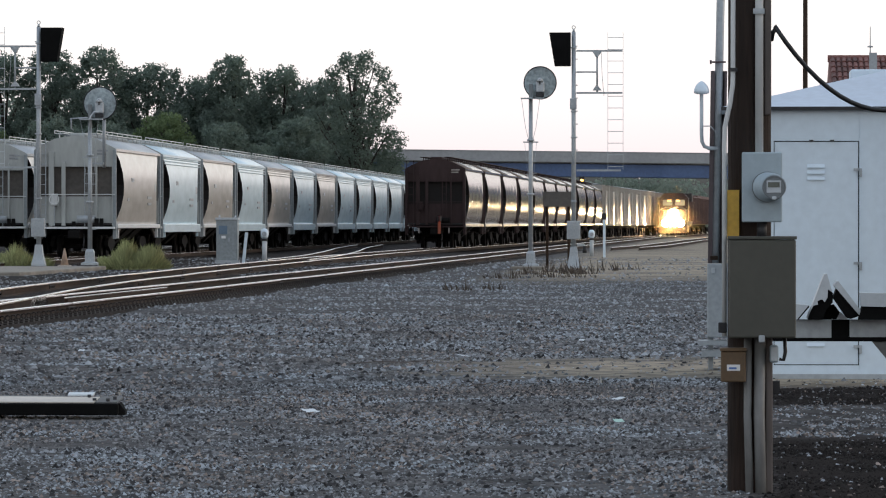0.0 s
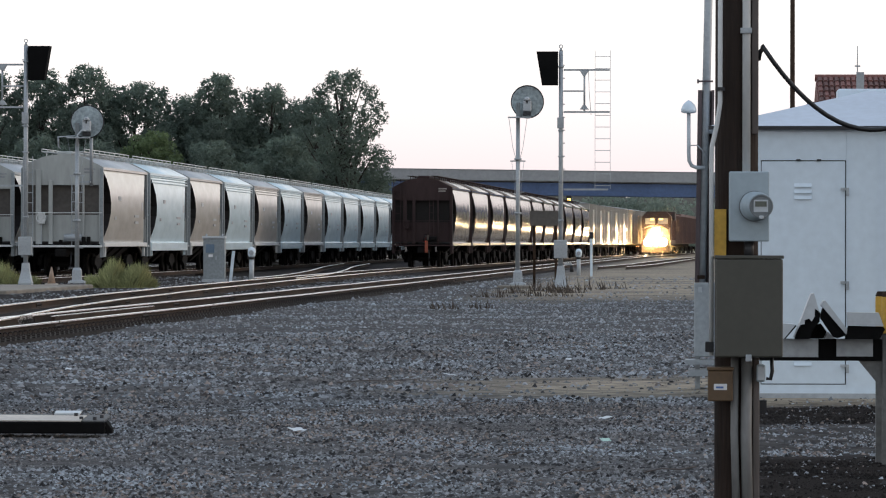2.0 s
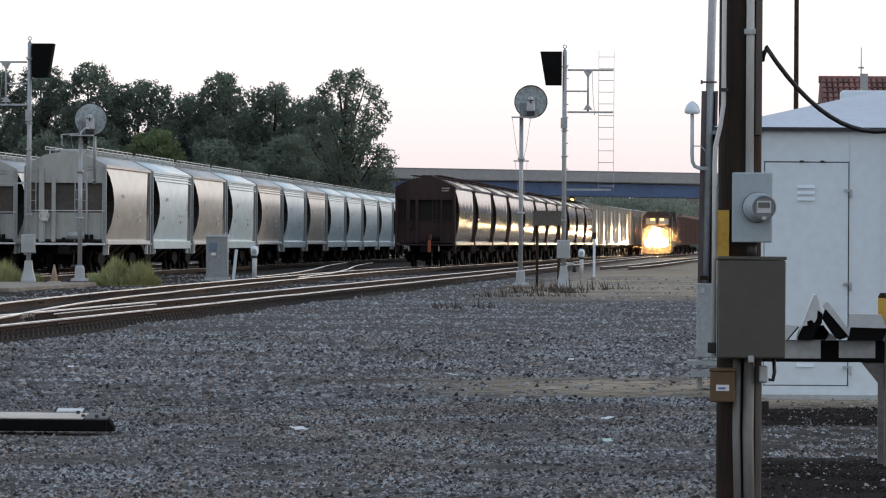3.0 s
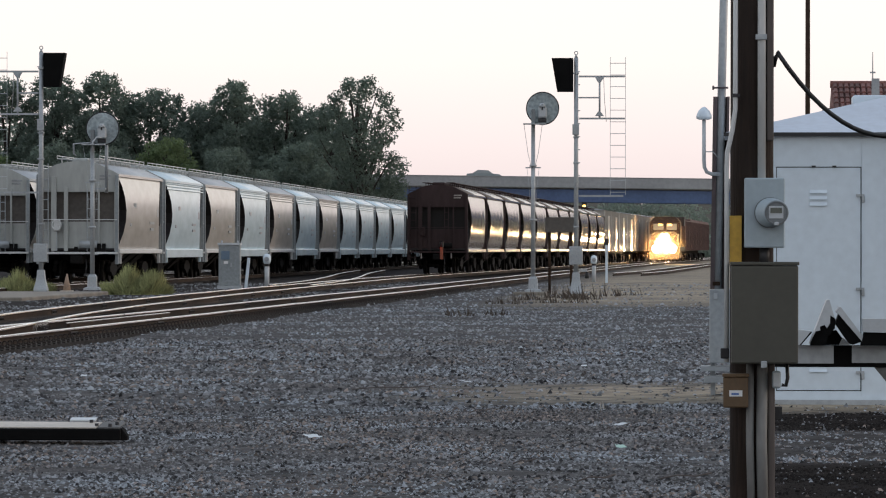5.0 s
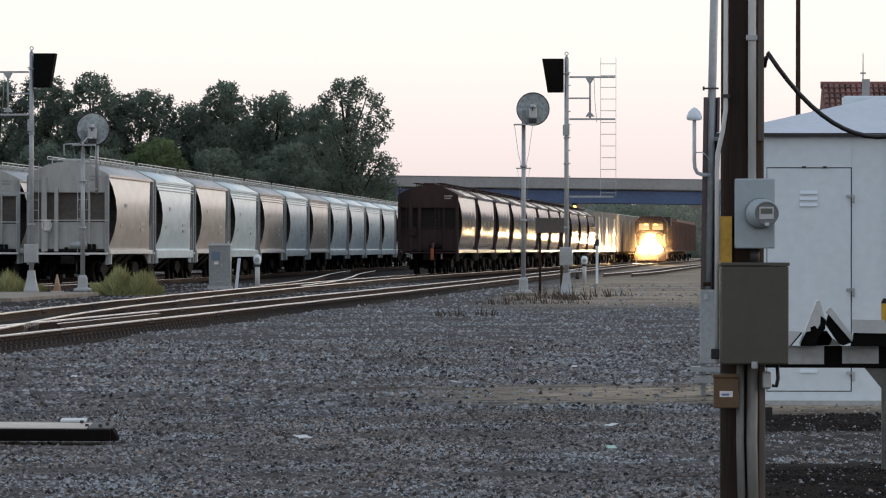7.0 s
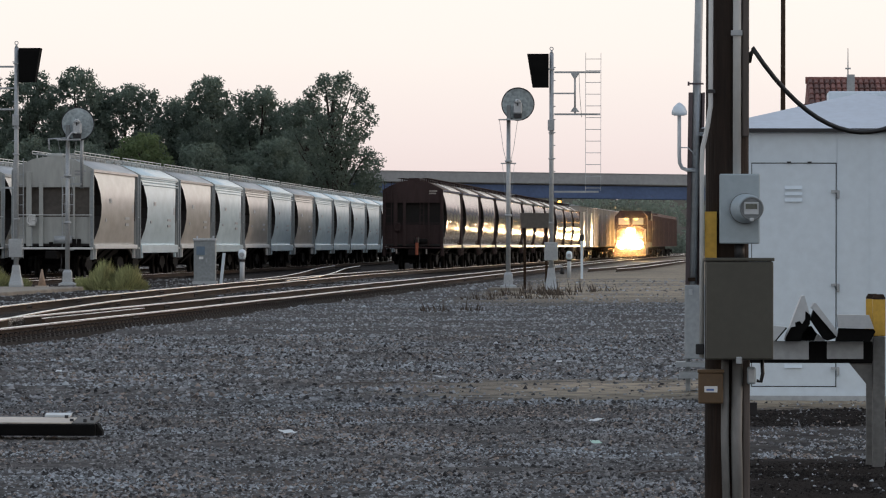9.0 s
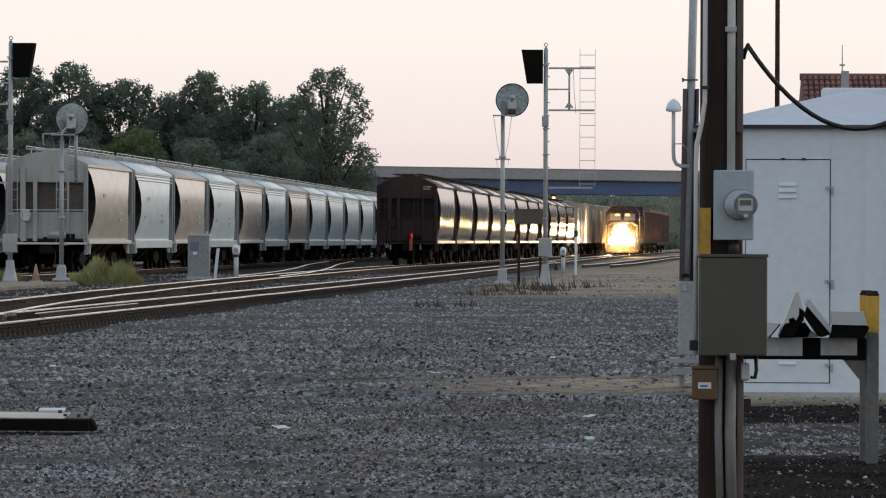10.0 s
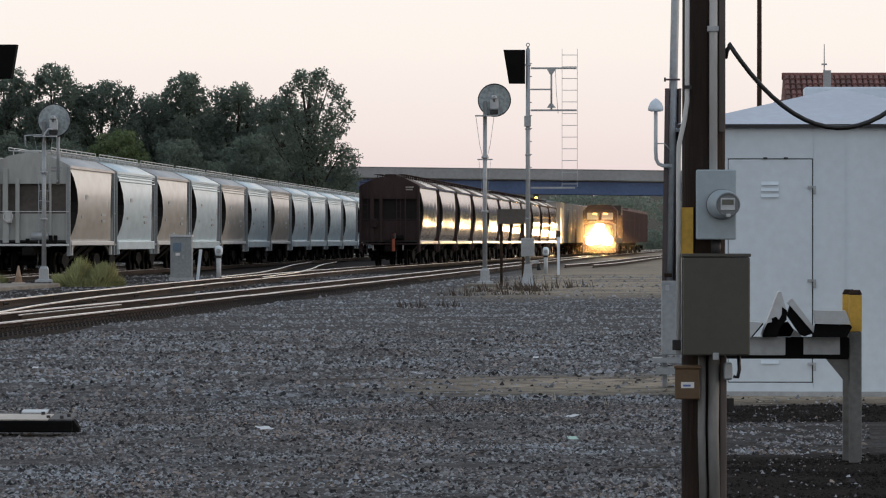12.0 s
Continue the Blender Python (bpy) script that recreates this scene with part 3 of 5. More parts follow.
# ---- covered hopper cars ----
def bogie(parent, y):
    bm = B()
    for s in (-1, 1):
        loft(bm, [[(s * 1.02 - 0.07, y + a, b), (s * 1.02 + 0.07, y + a, b), (s * 1.02 + 0.07, y + a, b + c), (s * 1.02 - 0.07, y + a, b + c)] for a, b, c in ((-1.15, 0.42, 0.16), (-0.85, 0.42, 0.3), (-0.3, 0.24, 0.55), (0.3, 0.24, 0.55), (0.85, 0.42, 0.3), (1.15, 0.42, 0.16))])
    box(bm, -1.0, 1.0, y - 0.18, y + 0.18, 0.45, 0.75)
    truck = part("truck", bm, "under", parent)
    for dy in (-0.86, 0.86):
        for s in (-1, 1):
            bm = B()
            tube(bm, (s * 0.70, y + dy, 0.42), (s * 0.83, y + dy, 0.42), 0.42, 18)
            tube(bm, (s * 0.66, y + dy, 0.42), (s * 0.70, y + dy, 0.42), 0.45, 18)
            tube(bm, (0, y + dy, 0.42), (s * 0.66, y + dy, 0.42), 0.08, 8)
            part("wheel", bm, "under", truck)


CAR_L = 16.6


def hopper(side, end, label, trim="galv_pale", painted_roof=True):
    """A centre-flow covered hopper, coupler to coupler along +y, rail top at z 0."""
    c = thing("hopper_car", label, "railway car", "parked hopper cars")
    dark = "recess_shade" if end == "brown_car" else "recess"
    prof = [(1.41, 1.22), (1.47, 1.45), (1.555, 1.9), (1.598, 2.35), (1.608, 2.75), (1.59, 3.2), (1.54, 3.65), (1.455, 4.08)]
    roof = [(1.54, 4.08), (1.40, 4.17), (0.78, 4.47), (0.4, 4.55), (0.0, 4.58)]

    def inset(z):
        k = (z - 1.22) / 2.86
        return 0.75 + 1.85 * math.sin(math.pi * min(1, max(0, k))) ** 0.8

    for s in (-1, 1):
        bm = B()
        rings = []
        for k, y_k in enumerate(np.linspace(0, 1, 25)):
            # thin sheet, slightly dished between its welds
            dish = (0.012 if end == "brown_car" else 0.002) * (math.sin(k * 2.1 + s) + 0.6 * math.sin(k * 5.3 + 1))
            rings.append([(s * (x + dish * math.sin(math.pi * (z - 1.22) / 2.86)), inset(z) + (CAR_L - 2 * inset(z)) * y_k, z) for x, z in prof])
        loft(bm, rings, closed=False, smooth=True)
        part("side_wall", bm, side, c)
    # the sloping end sheets inside the end frames; shade is put into their colour
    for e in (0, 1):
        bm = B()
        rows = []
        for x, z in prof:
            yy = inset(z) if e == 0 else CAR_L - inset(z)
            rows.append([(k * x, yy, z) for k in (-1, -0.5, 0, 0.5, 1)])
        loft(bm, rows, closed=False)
        part("slope_sheet", bm, "recess_shade", c)
    bm = B()
    top = roof + [(-x, z) for x, z in roof[-2::-1]]
    loft(bm, [[(x, y, z) for x, z in top] + [(x * 0.98, y, z - 0.05) for x, z in top[::-1]] for y in (0.62, CAR_L - 0.62)], smooth=True)
    part("roof", bm, side if painted_roof else "galv_pale", c)
    for s in (-1, 1):
        part("eave", box(B(), s * 1.50 - 0.05, s * 1.50 + 0.05, 0.6, CAR_L - 0.6, 4.00, 4.09), side, c)
        part("side_sill", box(B(), s * 1.48 - 0.07, s * 1.48 + 0.09, 0.9, CAR_L - 0.9, 0.92 if trim == "pale" else 1.10, 1.26, 0.02), "boxcar" if trim == "brown_car" else trim, c)
        for y in (1.5, CAR_L - 1.5):
            part("sill_leg", box(B(), s * 1.48 - 0.05, s * 1.48 + 0.05, y - 0.1, y + 0.1, 0.72, 1.095), trim, c)
        for y, d in ((0.9, 3.4), (CAR_L - 0.9, CAR_L - 3.4)):
            part("diagonal_brace", pipe(B(), [(s * 1.35, y, 0.75), (s * 1.40, (y + d) / 2, 0.98), (s * 1.42, d, 1.21)], 0.07, 6), "under" if trim == "brown_car" else "recess", c)
        for y in (0.5, CAR_L - 0.5):
            part("corner_post", box(B(), s * 1.49 - 0.06, s * 1.49 + 0.06, y - 0.09, y + 0.09, 0.7, 4.05, 0.01), end if end == "brown_car" else "case_grey", c)
    # rolled stiffeners along the top of the side
    if trim != "brown_car" and side != "beige":
        for s in (-1, 1):
            for x, z in ((1.565, 3.72), (1.545, 3.84), (1.525, 3.95)):
                part("side_rib", tube(B(), (s * x, 0.95, z), (s * x, CAR_L - 0.95, z), 0.022, 6), side, c)
    # running boards and hatch strip on the roof
    for s in (-1, 1):
        bm = box(B(), s * 0.62 - 0.18, s * 0.62 + 0.18, 0.62, CAR_L - 0.62, 4.66, 4.69)
        for y in np.arange(0.72, CAR_L - 0.6, 1.68):
            box(bm, s * 0.62 - 0.02, s * 0.62 + 0.02, y - 0.02, y + 0.02, 4.50, 4.66)
            if end != "brown_car":
                tube(bm, (s * 0.80, y, 4.69), (s * 0.80, y, 4.78), 0.014, 5)
        if end != "brown_car":
            tube(bm, (s * 0.80, 0.72, 4.78), (s * 0.80, CAR_L - 0.72, 4.78), 0.018, 5)
        part("running_board", bm, "brown_car" if end == "brown_car" else "pvc", c)
    part("hatch_cover", box(B(), -0.3, 0.3, 1.2, CAR_L - 1.2, 4.55, 4.70, 0.05), end, c)
    # end frames: upper panel, posts, lower panel, platform
    for e in (0, 1):
        def Y(a):
            return a if e == 0 else CAR_L - a

        def slab(name, x0, x1, a, b, z0, z1, material, label=""):
            return part(name, box(B(), x0, x1, min(Y(a), Y(b)), max(Y(a), Y(b)), z0, z1, 0.008), material, c, label)
        bm = B()
        ring = [(1.50, 3.42)] + roof + [(-x, z) for x, z in roof[-2::-1]] + [(-1.50, 3.42)]
        loft(bm, [[(x, y, z) for x, z in ring] for y in (Y(0.55), Y(0.615))])
        part("end_panel", bm, end, c)
        slab("end_panel", -1.48, 1.48, 0.62, 0.66, 1.30, 2.30, end)
        # added sheet, darkened to stand for the shade inside the bay
        slab("recess_shade_sheet", -1.46, 1.46, 0.80, 0.84, 2.2, 3.5, dark)
        for z, w in ((4.02, 0.42), (3.90, 0.36)):
            slab("lettering_bar", 0.82, 0.82 + w, 0.542, 0.548, z - 0.035, z + 0.035, "mark_pale" if end == "brown_car" else "mark")
        for x, wide, top_z in ((-1.44, 0.05, 3.42), (-0.90, 0.10, 4.0), (-0.44, 0.075, 3.6), (0.80, 0.035, 3.7), (1.44, 0.05, 3.42)):
            slab("post", x - wide, x + wide, 0.505 if end == "brown_car" else 0.45, 0.545, 1.2, top_z, end)
        slab("platform", -1.52, 1.52, 0.2, 0.9, 1.08, 1.16, "pvc" if trim != "brown_car" else trim)
        slab("handrail", -1.5, 1.5, 0.40, 0.43, 2.36, 2.39, trim)
        bm = B()
        for x in (-1.46, -1.10):
            tube(bm, (x, Y(0.38), 0.75), (x, Y(0.38), 4.5), 0.018, 5)
        for z in np.arange(0.85, 4.5, 0.38):
            tube(bm, (-1.46, Y(0.38), z), (-1.10, Y(0.38), z), 0.014, 5)
        part("ladder", bm, "galv" if trim != "brown_car" else "brown_car", c)
        bm = B()
        for x in (0.36, 0.56):
            tube(bm, (x, Y(0.50), 1.18), (x, Y(0.50), 3.5), 0.018, 5)
        for z in np.arange(1.35, 3.5, 0.36):
            tube(bm, (0.36, Y(0.50), z), (0.56, Y(0.50), z), 0.014, 5)
        part("ladder", bm, "galv" if trim != "brown_car" else "brown_car", c)
        bm = B()
        box(bm, -0.22, 0.22, min(Y(0.0), Y(0.9)), max(Y(0.0), Y(0.9)), 0.72, 1.02, 0.04)
        part("coupler", bm, "under", c)
        part("air_hose", pipe(B(), [(0.35, Y(0.3), 0.9), (0.38, Y(0.12), 0.6), (0.36, Y(0.05), 0.35)], 0.025, 6), "rubber", c)
        bogie(c, 2.9 if e == 0 else CAR_L - 2.9)
    bm = B()
    for k in range(16):
        a0, a1 = k * math.tau / 16, (k + 1) * math.tau / 16
        tube(bm, (-0.78 + 0.18 * math.cos(a0), 0.36, 2.18 + 0.18 * math.sin(a0)), (-0.78 + 0.18 * math.cos(a1), 0.36, 2.18 + 0.18 * math.sin(a1)), 0.02, 5)
    for k in range(3):
        a0 = k * math.tau / 3
        tube(bm, (-0.78, 0.36, 2.18), (-0.78 + 0.18 * math.cos(a0), 0.36, 2.18 + 0.18 * math.sin(a0)), 0.015, 5)
    box(bm, -0.9, -0.66, 0.38, 0.6, 1.95, 2.4, 0.02)
    part("brake_wheel", bm, "pvc" if trim != "brown_car" else "brown_car", c)
    if end == "brown_car":
        for x in (-0.82, 0.72):
            part("reflector_plate", box(B(), x - 0.035, x + 0.035, 0.17, 0.195, 0.80, 1.05, 0.004), "mark_pale", c, "pale upright reflector plate")
    part("brake_cylinder", tube(B(), (0.08, 0.42, 1.45), (0.74, 0.42, 1.45), 0.14, 12), "under" if end == "brown_car" else "galv", c)
    for y, z, a, b in () if end == "brown_car" else ((5.6, 2.95, 0.45, 0.16), (4.2, 2.2, 0.25, 0.12), (11.6, 2.3, 0.8, 0.1), (11.6, 2.05, 0.6, 0.1), (13.6, 2.7, 0.25, 0.3)):
        x = 1.607 if z > 2.5 else 1.60
        part("lettering_bar", box(B(), x - 0.02, x + 0.004, y - a, y + a, z - b / 2, z + b / 2), "mark", c)
    if end != "brown_car":
        for x in (-0.05, 0.82, 1.0):
            part("valve", box(B(), x - 0.07, x + 0.07, 0.36, 0.5, 1.17, 1.36 + 0.12 * (x > 0.5), 0.015), "under", c)
        part("hand_brake_rod", tube(B(), (-0.78, 0.45, 1.2), (-0.78, 0.45, 1.95), 0.02, 6), "galv", c)
    # outlet hoppers beneath
    for y in (5.4, 8.3, 11.2):
        bm = B()
        loft(bm, [[(a * 1.42, y + b * 1.35, 1.24) for a, b in ((-1, -1), (1, -1), (1, 1), (-1, 1))], [(a * 0.5, y + b * 0.4, 0.42) for a, b in ((-1, -1), (1, -1), (1, 1), (-1, 1))]])
        part("outlet_hopper", bm, "under", c)
    part("centre_sill", box(B(), -0.2, 0.2, 0.6, CAR_L - 0.6, 0.78, 1.2), "under", c)
    return c


def put_on(line, y0, length=CAR_L, z=RAIL_Z):
    a, b = Vector((line.at(y0), y0, z)), Vector((line.at(y0 + length), y0 + length, z))
    return pose(a.x, a.y, z, 0, 0, math.degrees(-math.atan2(b.x - a.x, b.y - a.y)))


CARS = {
    "beige": hopper("beige", "grey_car", "beige covered hopper car with grey ends, parked", "pvc", False),
    "pale": hopper("pale", "grey_car", "pale blue-white covered hopper car, parked", "pale"),
    "tan": hopper("tan", "grey_car", "weathered tan covered hopper car, parked", "pvc", False),
}
used = set()


def place(kind, m):
    if kind not in used:
        used.add(kind)
        CARS[kind].matrix_basis = m
        return CARS[kind]
    return copy_thing(CARS[kind], m)


for k, kind in enumerate(["beige", "pale", "beige", "pale", "tan", "pale", "tan", "pale", "pale", "pale", "pale", "pale", "beige"]):
    place(kind, put_on(YARD, 199 + k * CAR_L))
for k in range(3):
    place("beige", put_on(YARD2, 213 + k * CAR_L))

CARS["brown"] = hopper("olive", "brown_car", "dark brown weathered covered hopper car, parked", "brown_car")
for k in range(11):
    place("brown", put_on(SIDING, 272 + k * CAR_L))


def boxcar():
    c = thing("boxcar", "tall weathered grey boxcar with ribbed sides, parked", "railway car", "parked boxcars")
    part("body", box(B(), -1.5, 1.5, 0.9, 15.7, 1.05, 4.6, 0.04), "boxcar", c)
    bm = B()
    loft(bm, [[(-1.55, y, 4.6), (1.55, y, 4.6), (0, y, 4.85)] for y in (0.85, 15.75)])
    part("roof", bm, "galv_pale", c)
    for y in np.arange(1.2, 15.6, 1.25):
        for s in (-1, 1):
            part("rib", box(B(), s * 1.5 - 0.05, s * 1.5 + 0.05, y - 0.06, y + 0.06, 1.1, 4.58), "boxcar", c)
    part("door", box(B(), 1.51, 1.58, 6.6, 9.9, 1.1, 4.1, 0.02), "boxcar", c)
    part("centre_sill", box(B(), -0.25, 0.25, 0.05, 16.55, 0.7, 1.04), "under", c)
    for y in (2.6, 14.0):
        bogie(c, y)
    return c


bc = boxcar()
for k in range(9):
    m = put_on(SIDING, 272 + 11 * CAR_L + k * CAR_L)
    if k == 0:
        bc.matrix_basis = m
    else:
        copy_thing(bc, m)


def marker():
    """The flashing end-of-train marker hung on the last coupler."""
    m = put_on(SIDING, 272)
    t = thing("end_marker", "orange end-of-train marker box on the coupler", "marker lamp")
    t.matrix_basis = m @ pose(0.25, -0.16, 0.75)
    part("housing", box(B(), -0.075, 0.075, -0.07, 0.07, 0.0, 0.62, 0.02), "orange", t)
    # turning drum, added so that the lamp flashes as it goes round
    rotor = part("rotor", tube(B(), (0, 0, 0.64), (0, 0, 0.88), 0.092, 18), "red_lens", t, "dark turning drum added to flash the lamp")
    bm = B()
    loft(bm, [[(r * math.sin(a), -r * math.cos(a), z) for z in (0.65, 0.87)] for r in (0.097,) for a in np.linspace(-0.21, 0.21, 7)], closed=False)
    part("lens", bm, "red_glow", rotor, "glowing red lens")
    part("cap", tube(B(), (0, 0, 0.905), (0, 0, 0.925), 0.112, 18), "matte_black", t)
    # added shade: blocks the lens and its light between flashes
    bm = B()
    loft(bm, [[(r * math.sin(a), -r * math.cos(a), z) for r, z in ((0.103, 0.625), (0.113, 0.625), (0.113, 0.904), (0.103, 0.904))] for a in np.linspace(0.33, math.tau - 0.33, 22)])
    part("shade", bm, "black", t, "black shade added round the lamp to hide it between flashes")
    part("bracket", box(B(), -0.03, 0.03, 0.0, 0.17, 0.1, 0.2), "under", t)
    return rotor


ROTOR = marker()


# ---- signals ----
def disc_signal(x, y, z, height, label, flip=1, railed=False):
    t = thing("searchlight_signal", label, "railway signal", "signals", at=(x, y, z))
    h = height
    part("foot", loft(B(), [[(a * r, b * r, q) for a, b in ((-1, -1), (1, -1), (1, 1), (-1, 1))] for r, q in ((0.26, 0.0), (0.26, 0.06), (0.15, 0.10), (0.14, 0.42), (0.10, 0.5))]), "galv", t)
    part("mast", tube(B(), (0, 0, 0.45), (0, 0, h), 0.078, 14, 0.066), "galv", t)
    for q in (0.42, 0.74):
        part("collar", tube(B(), (0, 0, h * q), (0, 0, h * q + 0.07), 0.12, 14), "galv", t)
    part("crossbar", box(B(), -0.25, 0.25, -0.05, 0.05, h * 0.74 - 0.05, h * 0.74 - 0.01), "galv", t)
    part("platform", box(B(), -0.32, 0.42, -0.3, 0.12, h - 0.06, h - 0.02), "galv", t)
    d = part("target", tube(B(), (flip * 0.30, 0.24, h + 0.48), (flip * 0.30, 0.27, h + 0.48), 0.53, 40), "disc_grey", t, "round back of the signal target")
    bm = B()
    for k in range(40):
        a0, a1 = k * math.tau / 40, (k + 1) * math.tau / 40
        tube(bm, (flip * 0.30 + 0.53 * math.cos(a0), 0.25, h + 0.48 + 0.53 * math.sin(a0)), (flip * 0.30 + 0.53 * math.cos(a1), 0.25, h + 0.48 + 0.53 * math.sin(a1)), 0.022, 5)
    part("rim", bm, "dark_steel", d)
    part("back_plate", tube(B(), (flip * 0.30, 0.215, h + 0.48), (flip * 0.30, 0.237, h + 0.48), 0.34, 30), "disc_grey", d, "mottled grey back plate")
    bm = box(B(), flip * 0.30 - 0.14, flip * 0.30 + 0.14, -0.06, 0.212, h + 0.16, h + 0.52, 0.05)
    hd = part("lamp_case", bm, "galv_pale", t, "pale grey lamp case")
    part("case_cap", tube(B(), (flip * 0.30, 0.0, h + 0.521), (flip * 0.30, 0.0, h + 0.64), 0.13, 14, 0.05), "galv_pale", hd)
    part("hinge", box(B(), flip * 0.30 - 0.02, flip * 0.30 + 0.02, -0.085, -0.062, h + 0.42, h + 0.60, 0.004), "dark_steel", hd)
    part("base_clamp", box(B(), flip * 0.30 - 0.13, flip * 0.30 + 0.13, -0.04, 0.15, h + 0.02, h + 0.155, 0.02), "dark_steel", hd)
    part("bracket", box(B(), -0.06, 0.07, -0.05, 0.08, h - 0.02, h + 0.45, 0.02), "meter_dark", t, "dark grey upright bracket")
    for s in (-1, 1):
        part("stay_wire", pipe(B(), [(s * 0.30, -0.1, h - 0.05), (s * 0.17, -0.06, h * 0.82), (s * 0.06, -0.02, h * 0.74)], 0.008, 5), "galv", t)
        part("stay_wire", pipe(B(), [(s * 0.20, -0.06, h * 0.74 - 0.03), (s * 0.13, -0.04, h * 0.62), (s * 0.09, -0.02, h * 0.5)], 0.006, 5), "galv", t)
    for q in (0.24, 0.33, 0.55, 0.62):
        part("step_peg", tube(B(), (0.06, 0, h * q), (0.20, 0, h * q), 0.012, 6), "galv", t)
    if railed:
        bm = B()
        pipe(bm, [(-0.05, -0.1, h + 0.02), (-0.62, -0.1, h - 0.02), (-0.60, -0.1, h - 0.34), (-0.52, -0.1, h - 0.40)], 0.022, 6)
        pipe(bm, [(-0.62, 0.1, h - 0.02), (-0.60, 0.1, h - 0.34)], 0.018, 6)
        part("side_arm", bm, "galv", t, "bent side arm with drop brackets")
        part("feed_pipe", pipe(B(), [(0.0, -0.12, h - 0.3), (0.03, -0.13, h + 0.05), (0.16, -0.14, h + 0.2), (0.30, -0.10, h + 0.18)], 0.028, 8), "galv_pale", t)
        part("rear_post", tube(B(), (0.42, 0.35, h - 1.6), (0.42, 0.35, h + 0.45), 0.055, 10), "galv", t)
        part("rear_tie", box(B(), 0.0, 0.42, 0.06, 0.36, h - 1.5, h - 1.44), "galv", t)


def hood_signal(x, y, z, height, side, label):
    """A tall mast with a hooded colour-light head on one side and a railed arm on the other."""
    t = thing("mast_signal", label, "railway signal", "signals", at=(x, y, z))
    h = height
    part("foot", loft(B(), [[(a * r, b * r, q) for a, b in ((-1, -1), (1, -1), (1, 1), (-1, 1))] for r, q in ((0.22, 0.0), (0.22, 0.06), (0.14, 0.4), (0.11, 0.7))]), "galv", t)
    part("mast", tube(B(), (0, 0, 0.6), (0, 0, h), 0.078, 16, 0.070), "galv", t)
    part("cap", tube(B(), (0, 0, h), (0, 0, h + 0.1), 0.06, 12, 0.02), "galv", t)
    for q in (0.28, 0.55, 0.66, 0.93):
        part("clamp", box(B(), -0.095, 0.095, -0.09, 0.09, h * q, h * q + 0.05, 0.008), "galv", t)
    for k in range(9):
        part("step_peg", tube(B(), (side * 0.06, -0.02, h * (0.50 + 0.055 * k)), (side * 0.13, -0.02, h * (0.50 + 0.055 * k)), 0.016, 6), "galv", t)
    part("relay_box", box(B(), -0.12, 0.10, -0.14, -0.08, h * 0.672, h * 0.672 + 0.36, 0.015), "galv", t)
    part("lifting_eye", pipe(B(), [(0.055 * math.cos(a), 0, h + 0.15 + 0.055 * math.sin(a)) for a in np.linspace(0, math.tau, 13)], 0.014, 6), "galv", t)
    part("junction_box", box(B(), -0.22, 0.22, -0.24, -0.1, 0.95, 1.55, 0.02), "galv", t)
    s = -side
    bm = B()
    loft(bm, [[(s * 0.1, -0.25, h - 1.12), (s * 0.62, -0.25, h - 1.12), (s * 0.80, -0.25, h - 0.02), (s * 0.1, -0.25, h - 0.02)], [(s * 0.1, 0.35, h - 1.12), (s * 0.62, 0.35, h - 1.12), (s * 0.80, 0.35, h - 0.02), (s * 0.1, 0.35, h - 0.02)]])
    part("signal_head", bm, "matte_black", t, "black hooded signal head")
    for q, e in ((h - 0.62, 1.6), (h - 2.0, 1.6)):
        part("arm", box(B(), min(side * 0.09, side * e), max(side * 0.09, side * e), -0.04, 0.04, q - 0.03, q + 0.03), "galv", t)
    part("arm", box(B(), min(side * 0.09, side * 0.75), max(side * 0.09, side * 0.75), -0.04, 0.04, h - 1.34, h - 1.29), "galv", t)
    part("post", tube(B(), (side * 0.77, 0, h - 2.0), (side * 0.77, 0, h - 0.6), 0.032, 8), "galv", t)
    part("drop_wire", pipe(B(), [(side * 0.90, 0.05, h - 0.65), (side * 0.93, 0.05, h - 1.4), (side * 0.99, 0.05, h - 2.1)], 0.009, 5), "galv", t)
    for q in (h - 0.70, h - 1.97):
        part("gusset", loft(B(), [[(side * 0.62, yy, q + 0.05), (side * 0.92, yy, q + 0.05), (side * 0.80, yy, q - 0.12 if q > h - 1 else q + 0.2), (side * 0.72, yy, q - 0.12 if q > h - 1 else q + 0.2)] for yy in (-0.06, 0.06)]), "galv", t)
    part("arm", box(B(), min(side * 0.09, side * 1.55), max(side * 0.09, side * 1.55), -0.03, 0.03, h * 0.41, h * 0.41 + 0.06), "galv", t)
    bm = B()
    for xx in (1.12, 1.62):
        tube(bm, (side * xx, 0.06, h * 0.41 + 0.06), (side * xx, 0.06, h + 0.02), 0.008, 5)
    for zz in np.arange(h * 0.43, h + 0.02, 0.385):
        tube(bm, (side * 1.12, 0.06, zz), (side * 1.62, 0.06, zz), 0.011, 5)
    part("ladder", bm, "galv_pale", t, "thin pale ladder")
    if side > 0:
        part("lamp_arm", box(B(), 0.1, 0.36, -0.03, 0.03, 0.72, 0.80, 0.008), "galv", t)
        lamp = part("side_lamp", tube(B(), (0.36, -0.02, 0.50), (0.36, -0.02, 0.68), 0.075, 12, 0.06), "black", t, "small black side lamp")
        part("lamp_cap", tube(B(), (0.36, -0.02, 0.682), (0.36, -0.02, 0.719), 0.05, 10), "black", lamp)


disc_signal(-5.76, 175, 0.08, 5.55, "grey searchlight signal seen from behind, on a mast")
hood_signal(-4.35, 175, 0.02, 7.75, 1, "tall grey signal mast with black hooded head and ladder")
